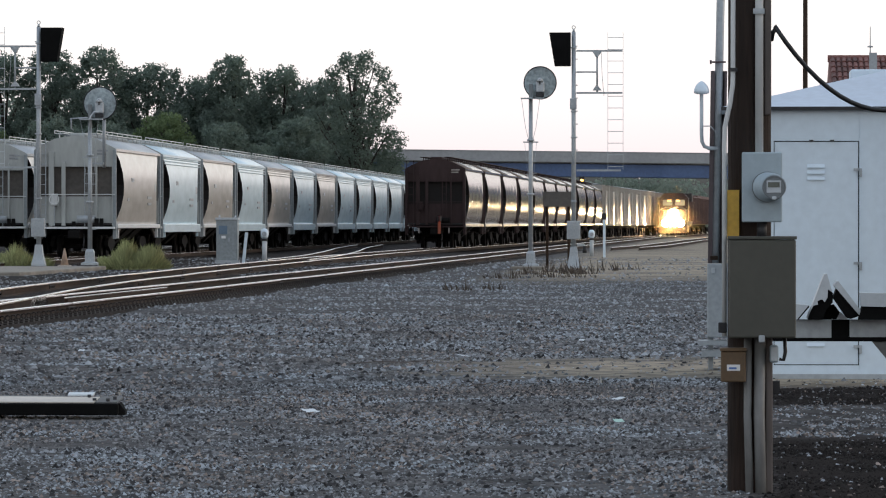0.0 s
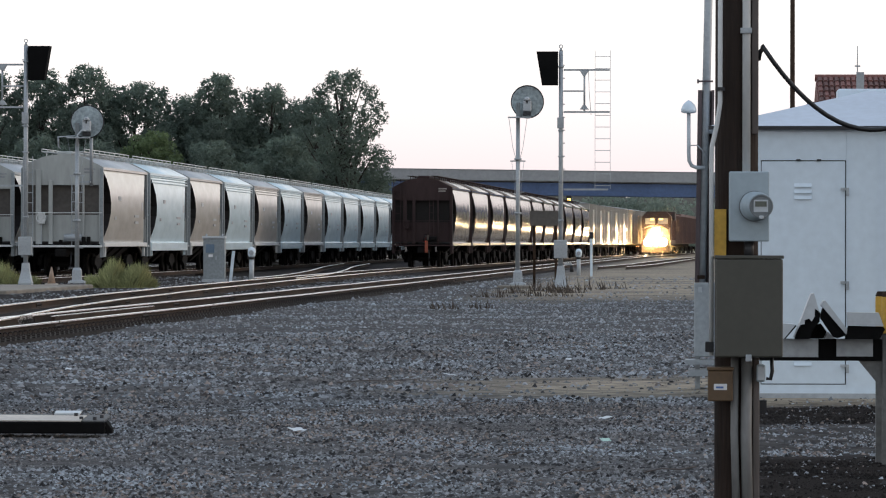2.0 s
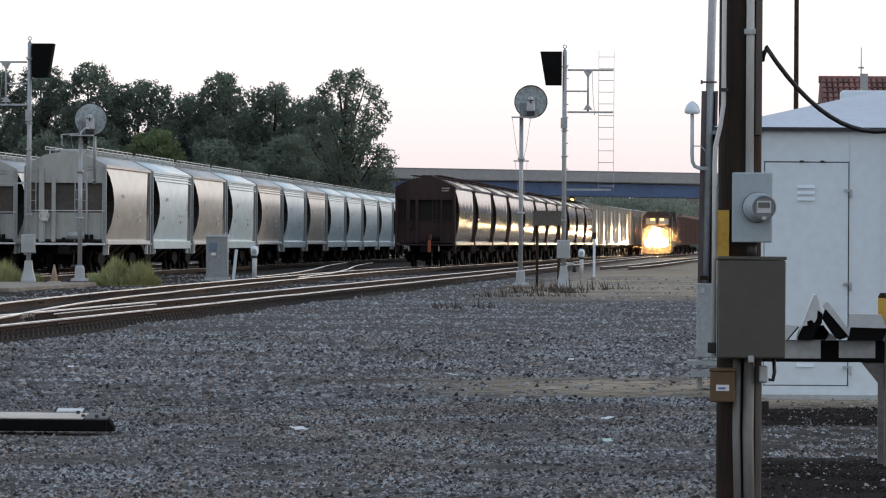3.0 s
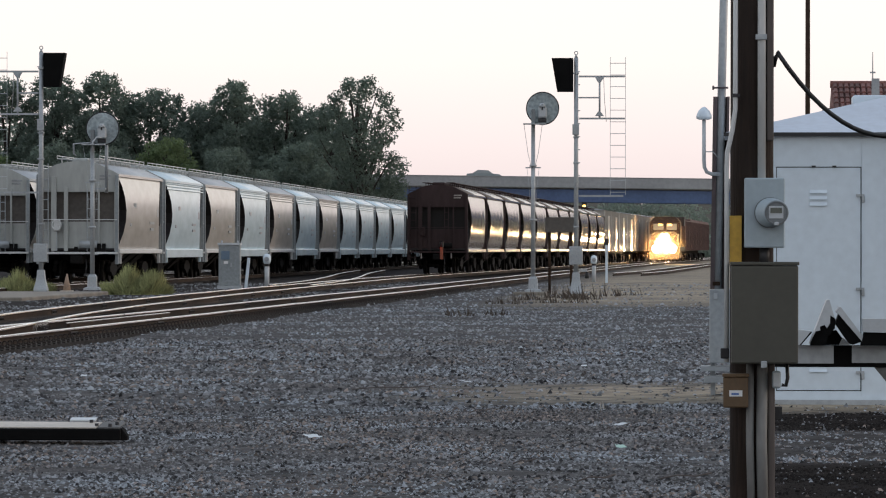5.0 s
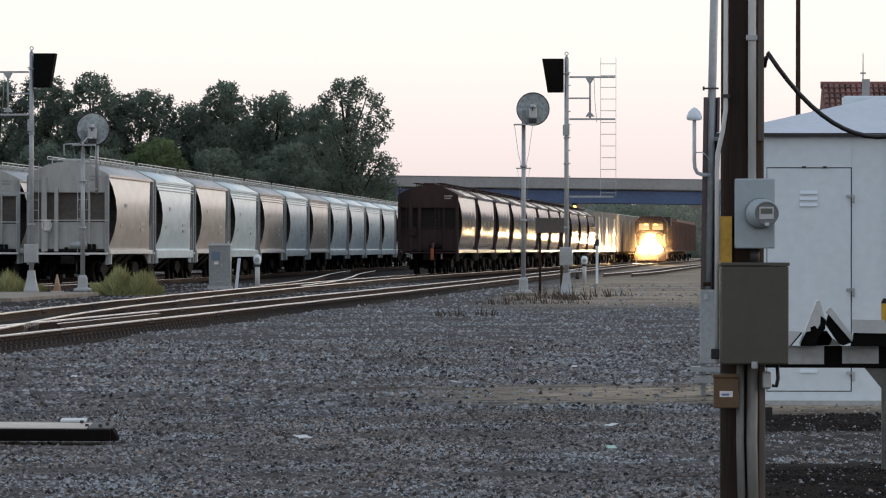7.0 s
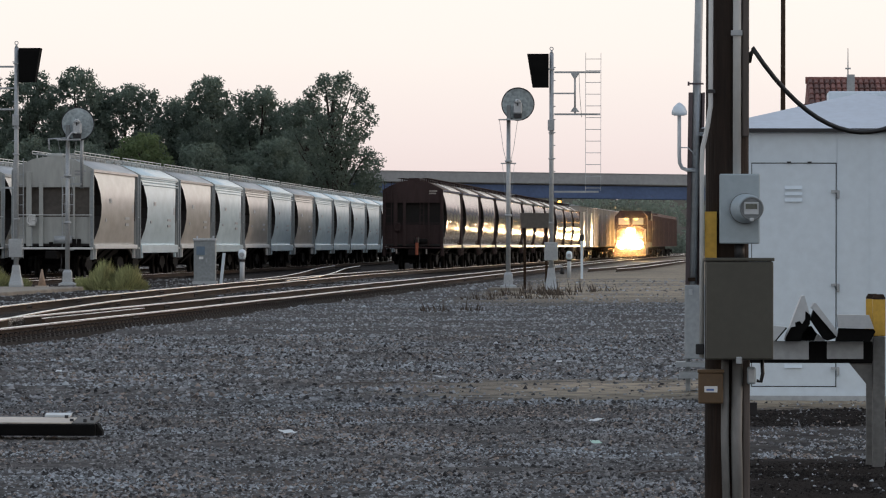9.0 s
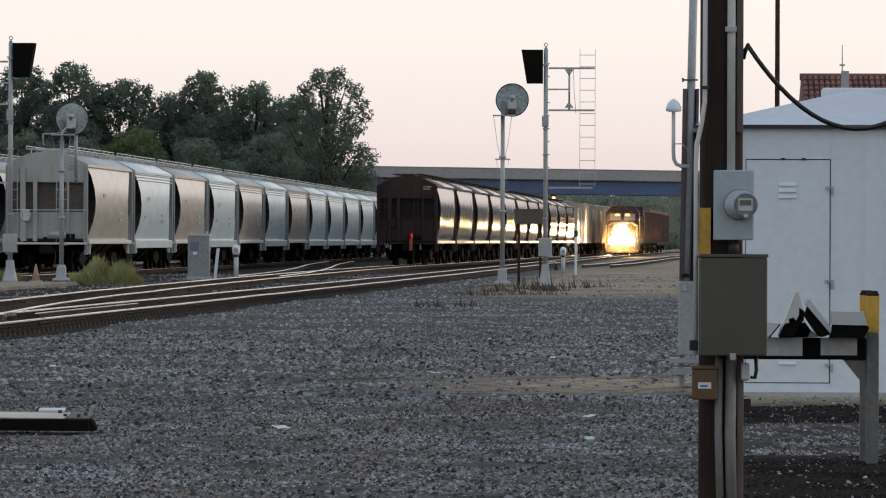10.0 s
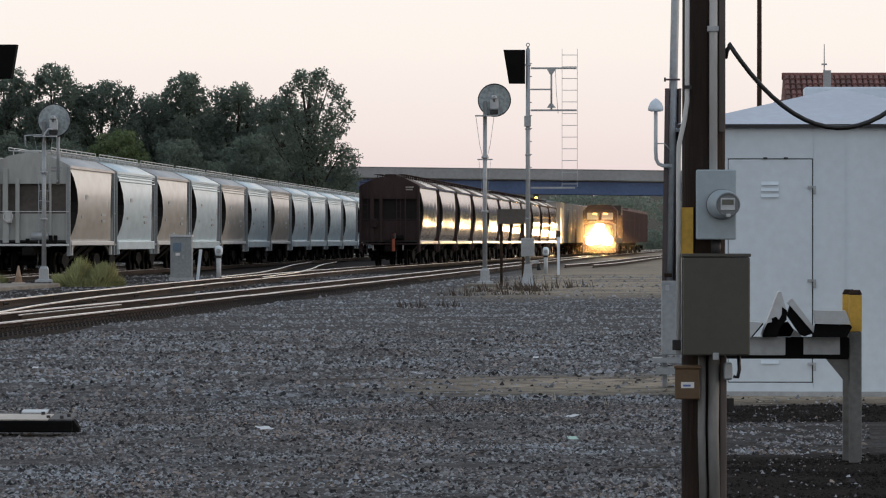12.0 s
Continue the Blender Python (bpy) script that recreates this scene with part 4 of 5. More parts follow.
disc_signal(-19.95, 172, 0.15, 4.75, "grey searchlight signal seen from behind, beside hopper cars", railed=True)
hood_signal(-21.62, 172, 0.1, 7.75, -1, "tall grey signal mast with black hooded head, beside hopper cars")


# ---- utility pole with meter, near ----
def utility_pole():
    t = thing("utility_pole", "dark creosoted utility pole with meter, boxes and conduits", "utility pole", at=(0.248, 30.8, 0))
    part("shaft", tube(B(), (0, 0, -0.3), (0, 0, 9), 0.128, 28, 0.115), "wood_pole", t)
    fy = -0.16
    mb = part("meter_box", box(B(), -0.045, 0.185, fy - 0.12, fy + 0.03, 1.505, 1.905, 0.008), "meter_grey", t, "light grey steel meter box")
    part("ring", tube(B(), (0.100, fy - 0.15, 1.706), (0.099, fy - 0.12, 1.706), 0.088, 36), "meter_dark", mb, "dark grey meter collar")
    cover = part("meter_body", loft(B(), [[(cx + r * math.cos(a), yy, 1.706 + r * math.sin(a)) for a in np.linspace(0, math.tau, 36, endpoint=False)] for cx, yy, r in ((0.100, fy - 0.151, 0.084), (0.110, fy - 0.19, 0.083), (0.126, fy - 0.235, 0.077), (0.136, fy - 0.262, 0.070))]), "meter_grey", mb, "rounded grey meter body")
    part("rim", loft(B(), [[(0.137 + r * math.cos(a), yy, 1.704 + r * math.sin(a)) for a in np.linspace(0, math.tau, 36, endpoint=False)] for yy, r in ((fy - 0.263, 0.068), (fy - 0.270, 0.066), (fy - 0.270, 0.060), (fy - 0.264, 0.058))]), "meter_dark", cover)
    part("dial_plate", tube(B(), (0.137, fy - 0.2665, 1.704), (0.137, fy - 0.2635, 1.704), 0.0575, 28), "meter_dark", cover)
    part("face_plate", box(B(), 0.094, 0.176, fy - 0.2705, fy - 0.2670, 1.672, 1.742, 0.002), "galv_pale", cover, "pale meter face")
    part("display", box(B(), 0.102, 0.168, fy - 0.2735, fy - 0.2710, 1.703, 1.733), "lcd", cover, "dark meter display")
    part("seal", box(B(), 0.125, 0.150, fy - 0.285, fy - 0.262, 1.632, 1.652, 0.004), "galv_pale", cover)
    part("nipple", tube(B(), (0.07, fy - 0.05, 1.41), (0.07, fy - 0.05, 1.51), 0.03, 12), "dark_steel", t)
    bb = part("breaker_box", box(B(), -0.12, 0.262, fy - 0.2, fy + 0.03, 0.843, 1.405, 0.01), "olive_box", t, "olive grey breaker box")
    part("box_lid", box(B(), -0.126, 0.268, fy - 0.206, fy + 0.03, 1.406, 1.425, 0.004), "olive_box", bb)
    part("latch", box(B(), 0.05, 0.085, fy - 0.225, fy - 0.19, 0.82, 0.86, 0.005), "galv", bb)
    part("sign_strip", box(B(), -0.128, -0.06, -0.145, -0.10, 1.41, 1.69), "yellow", t, "yellow marker strip")
    bx = part("telephone_box", box(B(), -0.165, -0.022, fy - 0.1, fy + 0.05, 0.59, 0.765, 0.008), "brown_box", t, "tan plastic terminal box")
    part("box_lid", box(B(), -0.17, -0.017, fy - 0.108, fy + 0.05, 0.766, 0.785, 0.004), "brown_box", bx)
    part("label_plate", box(B(), -0.13, -0.055, fy - 0.1035, fy - 0.1005, 0.655, 0.69), "label", bx, "small white label")
    part("label_bar", box(B(), -0.118, -0.075, fy - 0.106, fy - 0.104, 0.664, 0.675), "blue_ink", bx)
    part("conduit", pipe(B(), [(0.055, fy, 1.9), (0.055, fy + 0.01, 3.0), (0.05, fy + 0.02, 5.5)], 0.024, 12), "pvc", t)
    part("cable_guard", box(B(), 0.084, 0.124, -0.15, -0.02, 2.12, 6.0, 0.008), "old_board", t, "grey weathered cable guard")
    part("cable_guard", box(B(), 0.092, 0.132, -0.15, -0.02, -0.12, 0.838, 0.008), "old_board", t)
    part("strap", box(B(), 0.02, 0.085, fy - 0.03, fy + 0.04, 2.70, 2.73), "galv", t)
    part("conduit", pipe(B(), [(-0.145, fy, 0.85), (-0.145, fy, 1.95), (-0.142, fy, 2.05), (-0.113, fy, 2.18), (-0.096, fy, 2.30), (-0.090, fy, 5.5)], 0.014, 10), "pvc", t)
    part("strap", box(B(), -0.115, -0.07, fy - 0.02, fy + 0.04, 2.37, 2.39), "dark_steel", t)
    part("conduit", pipe(B(), [(-0.01, fy, 0.85), (-0.012, fy, 0.4), (-0.0, fy - 0.01, -0.05)], 0.023, 12), "pvc_dirty", t)
    part("conduit", pipe(B(), [(0.06, fy, 0.85), (0.055, fy, 0.4), (0.065, fy - 0.01, -0.05)], 0.032, 14), "pvc_dirty", t, "grey pvc riser")
    sb = part("outlet_box", box(B(), 0.115, 0.165, fy - 0.06, fy + 0.05, 0.70, 0.80, 0.012), "meter_grey", t)
    part("outlet_cover", box(B(), 0.122, 0.158, fy - 0.068, fy - 0.0605, 0.71, 0.79, 0.003), "galv_pale", sb)
    part("cable_loop", pipe(B(), [(0.20, fy, 0.85), (0.205, fy, 0.76), (0.195, fy, 0.715), (0.17, fy, 0.72)], 0.011, 8), "rubber", t)
    part("stub", box(B(), 0.13, 0.175, -0.02, 0.03, 0.52, 0.59), "dark_steel", t)
    part("ground_clamp", box(B(), -0.18, -0.13, fy - 0.03, fy + 0.02, 0.87, 0.93, 0.006), "dark_steel", t)


utility_pole()


def service_cable():
    t = thing("service_cable", "thick black rubber cable sagging from the pole to the hut", "cable")
    pts = [(0.372, 30.70, 2.55), (0.378, 30.68, 2.585), (0.385, 30.66, 2.60), (0.392, 30.67, 2.63)]
    for k in range(1, 25):
        x = 0.392 + 1.5 * k / 24
        pts.append((x, 30.67 + 0.4 * k / 24, 2.15 + 0.48 * ((1.03 - x) / 0.638) ** 2))
    part("cable", pipe(B(), pts, 0.014, 8), "rubber", t)


service_cable()


# ---- equipment hut ----
def hut():
    t = thing("equipment_hut", "white sheet-metal railway equipment hut with shallow hip roof", "hut", at=(0.22, 52, 0))
    w, d, h = 3.12, 3.4, 2.62
    part("floor_pan", box(B(), -0.02, w + 0.02, -0.02, d + 0.02, -0.12, 0.03), "galv", t)
    part("front_wall", box(B(), 0, 0.435, 0, 0.05, 0.031, h), "white", t)
    part("front_wall", box(B(), 1.265, w, 0, 0.05, 0.031, h), "white", t)
    part("front_wall", box(B(), 0.436, 1.264, 0, 0.05, 2.30, h), "white", t)
    part("front_wall", box(B(), 0.436, 1.264, 0, 0.05, 0.031, 0.115), "white", t)
    part("side_wall", box(B(), 0, 0.05, 0.051, d - 0.051, 0.031, h), "white", t)
    part("side_wall", box(B(), w - 0.05, w, 0.051, d - 0.051, 0.031, h), "white", t)
    part("back_wall", box(B(), 0, w, d - 0.05, d, 0.031, h), "white", t)
    dr = part("door", box(B(), 0.442, 1.255, 0.008, 0.045, 0.124, 2.29, 0.004), "white", t, "white steel door")
    # black sheet behind the door, drawn in as the shadow of its gap
    part("shadow_gap", box(B(), 0.436, 1.264, 0.046, 0.0495, 0.116, 2.299), "black", t)
    for z in (0.32, 1.94, 2.0, 2.06):
        part("louvre", loft(B(), [[(0.76, -0.012, z - 0.02), (0.76, 0.007, z + 0.015), (0.76, 0.007, z - 0.02)], [(0.93, -0.012, z - 0.02), (0.93, 0.007, z + 0.015), (0.93, 0.007, z - 0.02)]]), "white", dr)
    for z in (0.30, 1.11, 2.02):
        part("hinge", box(B(), 1.21, 1.29, -0.022, -0.001, z - 0.012, z + 0.012), "galv", dr)
        part("hinge_pin", box(B(), 1.265, 1.292, -0.032, -0.001, z - 0.07, z + 0.01, 0.004), "galv", dr)
    for x in (0.80, 1.0):
        part("stop", box(B(), x - 0.02, x + 0.02, -0.012, -0.001, 2.29, 2.31), "dark_steel", dr)
    part("seam", box(B(), 1.272, 1.286, -0.006, -0.001, 0.05, h - 0.01), "white", t)
    part("seam", box(B(), 1.58, 1.592, -0.006, -0.001, 0.05, h - 0.01), "white", t)
    part("base_line", box(B(), 0.0, w, -0.012, -0.001, 0.0, 0.06), "white", t)
    bm = B()
    a = [(-0.06, -0.06, h + 0.001), (w + 0.06, -0.06, h + 0.001), (w + 0.06, d + 0.06, h + 0.001), (-0.06, d + 0.06, h + 0.001)]
    b = [(x, y, h + 0.012) for x, y, z in a]
    cvt = [(1.54, 1.5, h + 0.40), (1.58, 1.5, h + 0.40), (1.58, 1.9, h + 0.40), (1.54, 1.9, h + 0.40)]
    loft(bm, [a, b, cvt])
    part("roof", bm, "roofgrey", t, "pale grey hipped sheet roof")
    part("drip_edge", box(B(), -0.075, w + 0.075, -0.075, -0.062, h - 0.025, h + 0.012), "dark_steel", t)
    part("roof_unit", box(B(), 1.25, 2.6, 2.6, 3.2, h + 0.1, h + 0.45, 0.02), "white", t)


hut()


def relay_cabinet():
    t = thing("relay_cabinet", "grey steel relay cabinet with posts and antenna mast", "cabinet", at=(0, 55, 0))
    part("cabinet_body", box(B(), 0.008, 0.30, 0, 0.35, 0.32, 1.08, 0.01), "galv", t)
    part("foot_rail", box(B(), -0.08, 0.30, -0.02, 0.37, 0.24, 0.29), "galv", t)
    part("foot_rail", box(B(), -0.05, 0.30, -0.02, 0.37, 0.12, 0.19), "galv", t)
    for x in (0.02, 0.22):
        part("leg", box(B(), x, x + 0.05, 0.1, 0.16, -0.1, 0.318), "galv", t)
    part("post", tube(B(), (0.088, 0.12, 1.085), (0.195, 0.12, 6.0), 0.043, 14), "galv", t, "galvanised pipe mast")
    bm = loft(B(), [[(x + 0.03 * k, y, 1.085 + 1.985 * k) for x, y in ((0.015, 0.08), (0.06, 0.08), (0.06, 0.095), (0.03, 0.095), (0.03, 0.20), (0.16, 0.20), (0.16, 0.08), (0.185, 0.08), (0.185, 0.215), (0.015, 0.215))] for k in (0, 1)])
    part("channel", bm, "channel", t, "dark channel post behind the pipe mast")
    part("u_bolt", tube(B(), (0.05, 0.06, 3.16), (0.20, 0.06, 3.16), 0.010, 6), "channel", t)
    part("u_bolt_nut", tube(B(), (0.035, 0.06, 3.16), (0.055, 0.06, 3.16), 0.022, 6), "channel", t)
    part("antenna_stay", pipe(B(), [(-0.045, 0.05, 2.50), (0.04, 0.05, 2.50), (0.07, 0.05, 2.47), (0.11, 0.06, 2.42)], 0.006, 5), "galv_pale", t)
    part("clamp", box(B(), 0.04, 0.12, 0.06, 0.098, 1.12, 1.16), "rail_rust", t)
    part("padlock", box(B(), 0.05, 0.09, -0.02, -0.001, 0.98, 1.04, 0.005), "galv_pale", t)
    part("antenna_pipe", pipe(B(), [(0.12, 0.05, 2.27), (0.03, 0.05, 2.27), (-0.02, 0.05, 2.29), (-0.045, 0.05, 2.34), (-0.05, 0.05, 2.42), (-0.05, 0.05, 2.84)], 0.02, 10), "galv_pale", t)
    bm = B()
    rings = []
    for k, (r, z) in enumerate(((0.05, 2.83), (0.078, 2.84), (0.08, 2.87), (0.06, 2.92), (0.03, 2.95), (0.006, 2.965))):
        rings.append([(-0.05 + r * math.cos(a), 0.05 + r * math.sin(a), z) for a in np.linspace(0, math.tau, 20, endpoint=False)])
    loft(bm, rings, smooth=True)
    part("antenna_dome", bm, "white", t, "white antenna dome")


relay_cabinet()


def barrier():
    t = thing("pipe_rack", "steel beam rack with yellow-topped posts holding scrap plates", "rack", at=(0, 36.8, 0))
    for x, y in ((1.300, 0.0), (1.268, 0.35)):
        p = part("post", box(B(), x, x + 0.085, y, y + 0.085, -0.2, 0.87, 0.006), "post_grey", t)
        part("post_top", box(B(), x - 0.002, x + 0.087, y - 0.002, y + 0.087, 0.872, 1.125, 0.006), "yellow", p, "yellow painted post top")
        part("post_cap", loft(B(), [[(x + 0.0425 + a * q, y + 0.0425 + b * q, z) for a, b in ((-1, -1), (1, -1), (1, 1), (-1, 1))] for q, z in ((0.044, 1.126), (0.044, 1.133), (0.030, 1.16))]), "rail_rust", p, "worn brown post cap")
    bm = box(B(), 0.45, 1.298, 0.0, 0.1, 0.685, 0.835, 0.006)
    beam = part("beam", bm, "matte_black", t, "black steel beam")
    part("plate", box(B(), 0.61, 0.86, -0.008, -0.001, 0.71, 0.834), "galv", beam)
    part("plate", box(B(), 0.985, 1.235, -0.008, -0.001, 0.715, 0.834), "galv", beam)
    part("brace", loft(B(), [[(1.14, y, 0.684), (1.298, y, 0.684), (1.298, y, 0.52), (1.275, y, 0.52)] for y in (0.02, 0.08)]), "post_grey", t)


barrier()


def bent_plate(label, face, under, y=36.6, length=0.5):
    """A folded plate lying across the rack: a pale outer leaf over a dark inner one."""
    t = thing("scrap_plate", label, "scrap metal", "scrap on the rack", at=(0, y, 0))
    part("outer_leaf", loft(B(), [[(x, d, z) for x, z in face] for d in (0, length)]), "galv_pale", t, "pale galvanised outer leaf")
    part("inner_leaf", loft(B(), [[(x, d + 0.02, z) for x, z in under] for d in (0, length - 0.04)]), "matte_black", t, "black torn underside")


bent_plate("pale bent steel plate with black torn underside, leaning upright", [(0.690, 0.845), (0.806, 1.148), (0.826, 1.151), (0.862, 1.026), (0.832, 1.048), (0.830, 0.991), (0.810, 0.957), (0.793, 0.978), (0.761, 0.967), (0.764, 0.941), (0.733, 0.935), (0.709, 0.89)], [(0.698, 0.838), (0.728, 0.94), (0.826, 1.05), (0.868, 1.02), (0.864, 0.955), (0.815, 0.895), (0.80, 0.838)], 36.6, 0.35)
bent_plate("pale bent steel plate with black underside, leaning outward", [(0.874, 1.070), (0.893, 1.100), (0.905, 1.100), (1.058, 0.900), (1.052, 0.862)], [(0.870, 0.985), (0.893, 1.050), (1.050, 0.864), (0.988, 0.842), (0.962, 0.850)], 36.62, 0.4)
bent_plate("flat dark steel channel with pale top leaf", [(1.056, 0.932), (1.302, 0.926), (1.268, 1.018), (1.050, 1.022)], [(1.04, 0.838), (1.275, 0.838), (1.312, 0.905), (1.30, 0.922), (1.062, 0.928)], 36.58, 0.2)
bent_plate("brown folded steel offcut under the scrap plates", [(0.90, 0.838), (0.975, 0.838), (0.925, 0.885)], [(0.79, 0.838), (0.895, 0.838), (0.918, 0.885), (0.878, 0.94), (0.84, 0.93)], 36.76, 0.2)
bent_plate("thin pale offcut propped on the rack", [(0.606, 0.838), (0.622, 0.838), (0.702, 0.935), (0.604, 0.945)], [(0.623, 0.838), (0.634, 0.838), (0.708, 0.925), (0.703, 0.934)], 36.66, 0.3)


# ---- far right: tiled building, thin pole ----
def tiled_building():
    t = thing("tiled_building", "building with dark red clay tile roof and antenna", "building", at=(0.10, 130, 0))
    part("wall", box(B(), 3.05, 15, 0.4, 9, -0.2, 4.6), "brick_wall", t)
    part("wing", box(B(), 2.72, 3.04, 1.0, 5, -0.2, 4.95), "brick_wall", t)
    bm = B()
    loft(bm, [[(x, 0.1, 4.35), (x, 4.6, 5.62), (x, 9.3, 4.35), (x, 9.3, 4.25), (x, 0.1, 4.25)] for x in (2.98, 15.2)])
    rf = part("roof", bm, "tile", t)
    col = None
    for i in range(34):
        for j in range(9):
            u0 = j / 9
            y, z = 0.05 + 4.5 * u0, 4.37 + 1.27 * u0
            m = pose(3.07 + i * 0.14, y, z + 0.03, 12.0, 0, 0)
            if col is None:
                col = part("tile", loft(B(), [[(-0.065, yy, 0.0), (-0.035, yy, 0.045), (0.035, yy, 0.045), (0.065, yy, 0.0)] for yy in (0.0, 0.52)]), "tile", rf)
                col.matrix_basis = m
            else:
                shared("tile", col, rf, m)
    part("ridge", tube(B(), (2.95, 4.6, 5.64), (15.2, 4.6, 5.64), 0.09, 8), "tile", t)
    part("vent_pipe", box(B(), 3.93, 4.12, 2.4, 2.6, 4.9, 5.72), "galv", t)
    part("antenna", tube(B(), (4.02, 4.6, 5.6), (4.02, 4.6, 6.45), 0.02, 6, 0.01), "galv", t)
    part("antenna_bar", box(B(), 3.95, 4.09, 4.58, 4.62, 5.92, 5.96), "galv", t)


tiled_building()


def far_pole():
    t = thing("telegraph_pole", "slim brown wooden pole behind the hut", "utility pole", at=(4.62, 250, 0))
    part("shaft", tube(B(), (0, 0, -0.5), (0, 0, 13.5), 0.13, 12, 0.11), "rail_rust", t)


far_pole()


# ---- small things along the line ----
def trackside_cabinet():
    t = thing("signal_case", "small grey trackside signal case on legs", "cabinet", at=(-18.0, 200, 0))
    part("case", box(B(), -0.4, 0.4, -0.3, 0.3, 0.1, 1.62, 0.02), "case_grey", t)
    part("lid", box(B(), -0.43, 0.43, -0.33, 0.33, 1.622, 1.70, 0.01), "galv_pale", t)
    part("door_panel", box(B(), -0.34, 0.34, -0.315, -0.301, 0.2, 1.56, 0.006), "case_grey", t)
    part("blue_sign", box(B(), -0.3, 0.02, -0.335, -0.316, 1.08, 1.4, 0.004), "dull_blue", t, "dull blue sign plate")
    part("label_plate", box(B(), -0.2, -0.04, -0.325, -0.316, 0.92, 1.02), "label", t)
    for x in (-0.3, 0.3):
        part("lifting_lug", tube(B(), (x, -0.05, 1.70), (x, 0.05, 1.78), 0.03, 6), "galv", t)
    part("hasp", box(B(), 0.05, 0.11, -0.35, -0.316, 0.8, 0.95, 0.004), "galv", t)
    part("base", box(B(), -0.45, 0.45, -0.35, 0.35, -0.1, 0.098), "galv", t)


trackside_cabinet()


def dwarf(x, y, h, label):
    t = thing("dwarf_signal", label, "railway signal", "dwarf signals", at=(x, y, 0))
    part("post", tube(B(), (0, 0, -0.1), (0, 0, h - 0.25), 0.09, 10), "galv_pale", t)
    bm = B()
    loft(bm, [[(r * math.cos(a), r * math.sin(a), z) for a in np.linspace(0, math.tau, 14, endpoint=False)] for r, z in ((0.10, h - 0.34), (0.145, h - 0.25), (0.145, h - 0.06), (0.10, h + 0.02), (0.02, h + 0.05))], smooth=True)
    part("head", bm, "white", t)
    part("visor", tube(B(), (0, -0.20, h - 0.16), (0, -0.12, h - 0.16), 0.09, 12), "galv", t)
    part("collar", tube(B(), (0, 0, h - 0.42), (0, 0, h - 0.33), 0.11, 12), "dark_steel", t)


dwarf(-16.6, 200, 1.25, "small white dwarf signal on a pipe post")
dwarf(-5.2, 242, 1.15, "small white dwarf signal on a pipe post")


def stake(x, y, h, lean, label, top):
    t = thing("marker_post", label, "marker post", at=(x, y, 0))
    part("stake", loft(B(), [[(a * 0.055 + lean * k, b * 0.05, k * h) for a, b in ((-1, -1), (1, -1), (1, 1), (-1, 1))] for k in (-0.05, 1)]), "white", t)
    if top:
        part("top_lamp", box(B(), -0.10, 0.10, -0.08, 0.08, h + 0.001, h + 0.3, 0.03), "dark_steel", t)


stake(-17.4, 200, 1.15, 0.12, "leaning white marker stake beside the rails", False)
stake(-4.55, 238, 1.65, 0.0, "white marker post with dark lamp on top", True)


def sign_board():
    t = thing("sign_board", "grey blank sign board seen from behind on two posts", "sign", at=(-5.0, 180, 0))
    part("board", box(B(), -0.52, 0.50, 0, 0.04, 2.05, 2.56, 0.01), "recess", t)
    for x in (-0.37, 0.36):
        part("post", box(B(), x - 0.045, x + 0.045, 0.041, 0.11, -0.1, 2.5), "rail_rust", t)


sign_board()


def slab(name, x0, x1, y0, y1, z, label):
    ob = part(name, box(B(), x0, x1, y0, y1, -0.25, z, 0.04), "slab")
    tagged(ob, label, "concrete slab", kind="structure")


slab("platform_slab", -26, -19.65, 152, 174, 0.09, "worn concrete slab under the signals")
slab("plinth", -6.4, -5.3, 174.4, 175.6, 0.08, "low concrete footing of the signal")
slab("plinth", -4.9, -4.0, 174.4, 175.6, 0.02, "low concrete footing of the signal")


def cone():
    t = thing("traffic_cone", "faded orange traffic cone beside the hopper cars", "cone", at=(-20.9, 173, 0.09))
    part("body", tube(B(), (0, 0, 0.04), (0, 0, 0.58), 0.14, 14, 0.02), "cone_orange", t)
    part("base", box(B(), -0.2, 0.2, -0.2, 0.2, 0, 0.039), "beam", t)


cone()


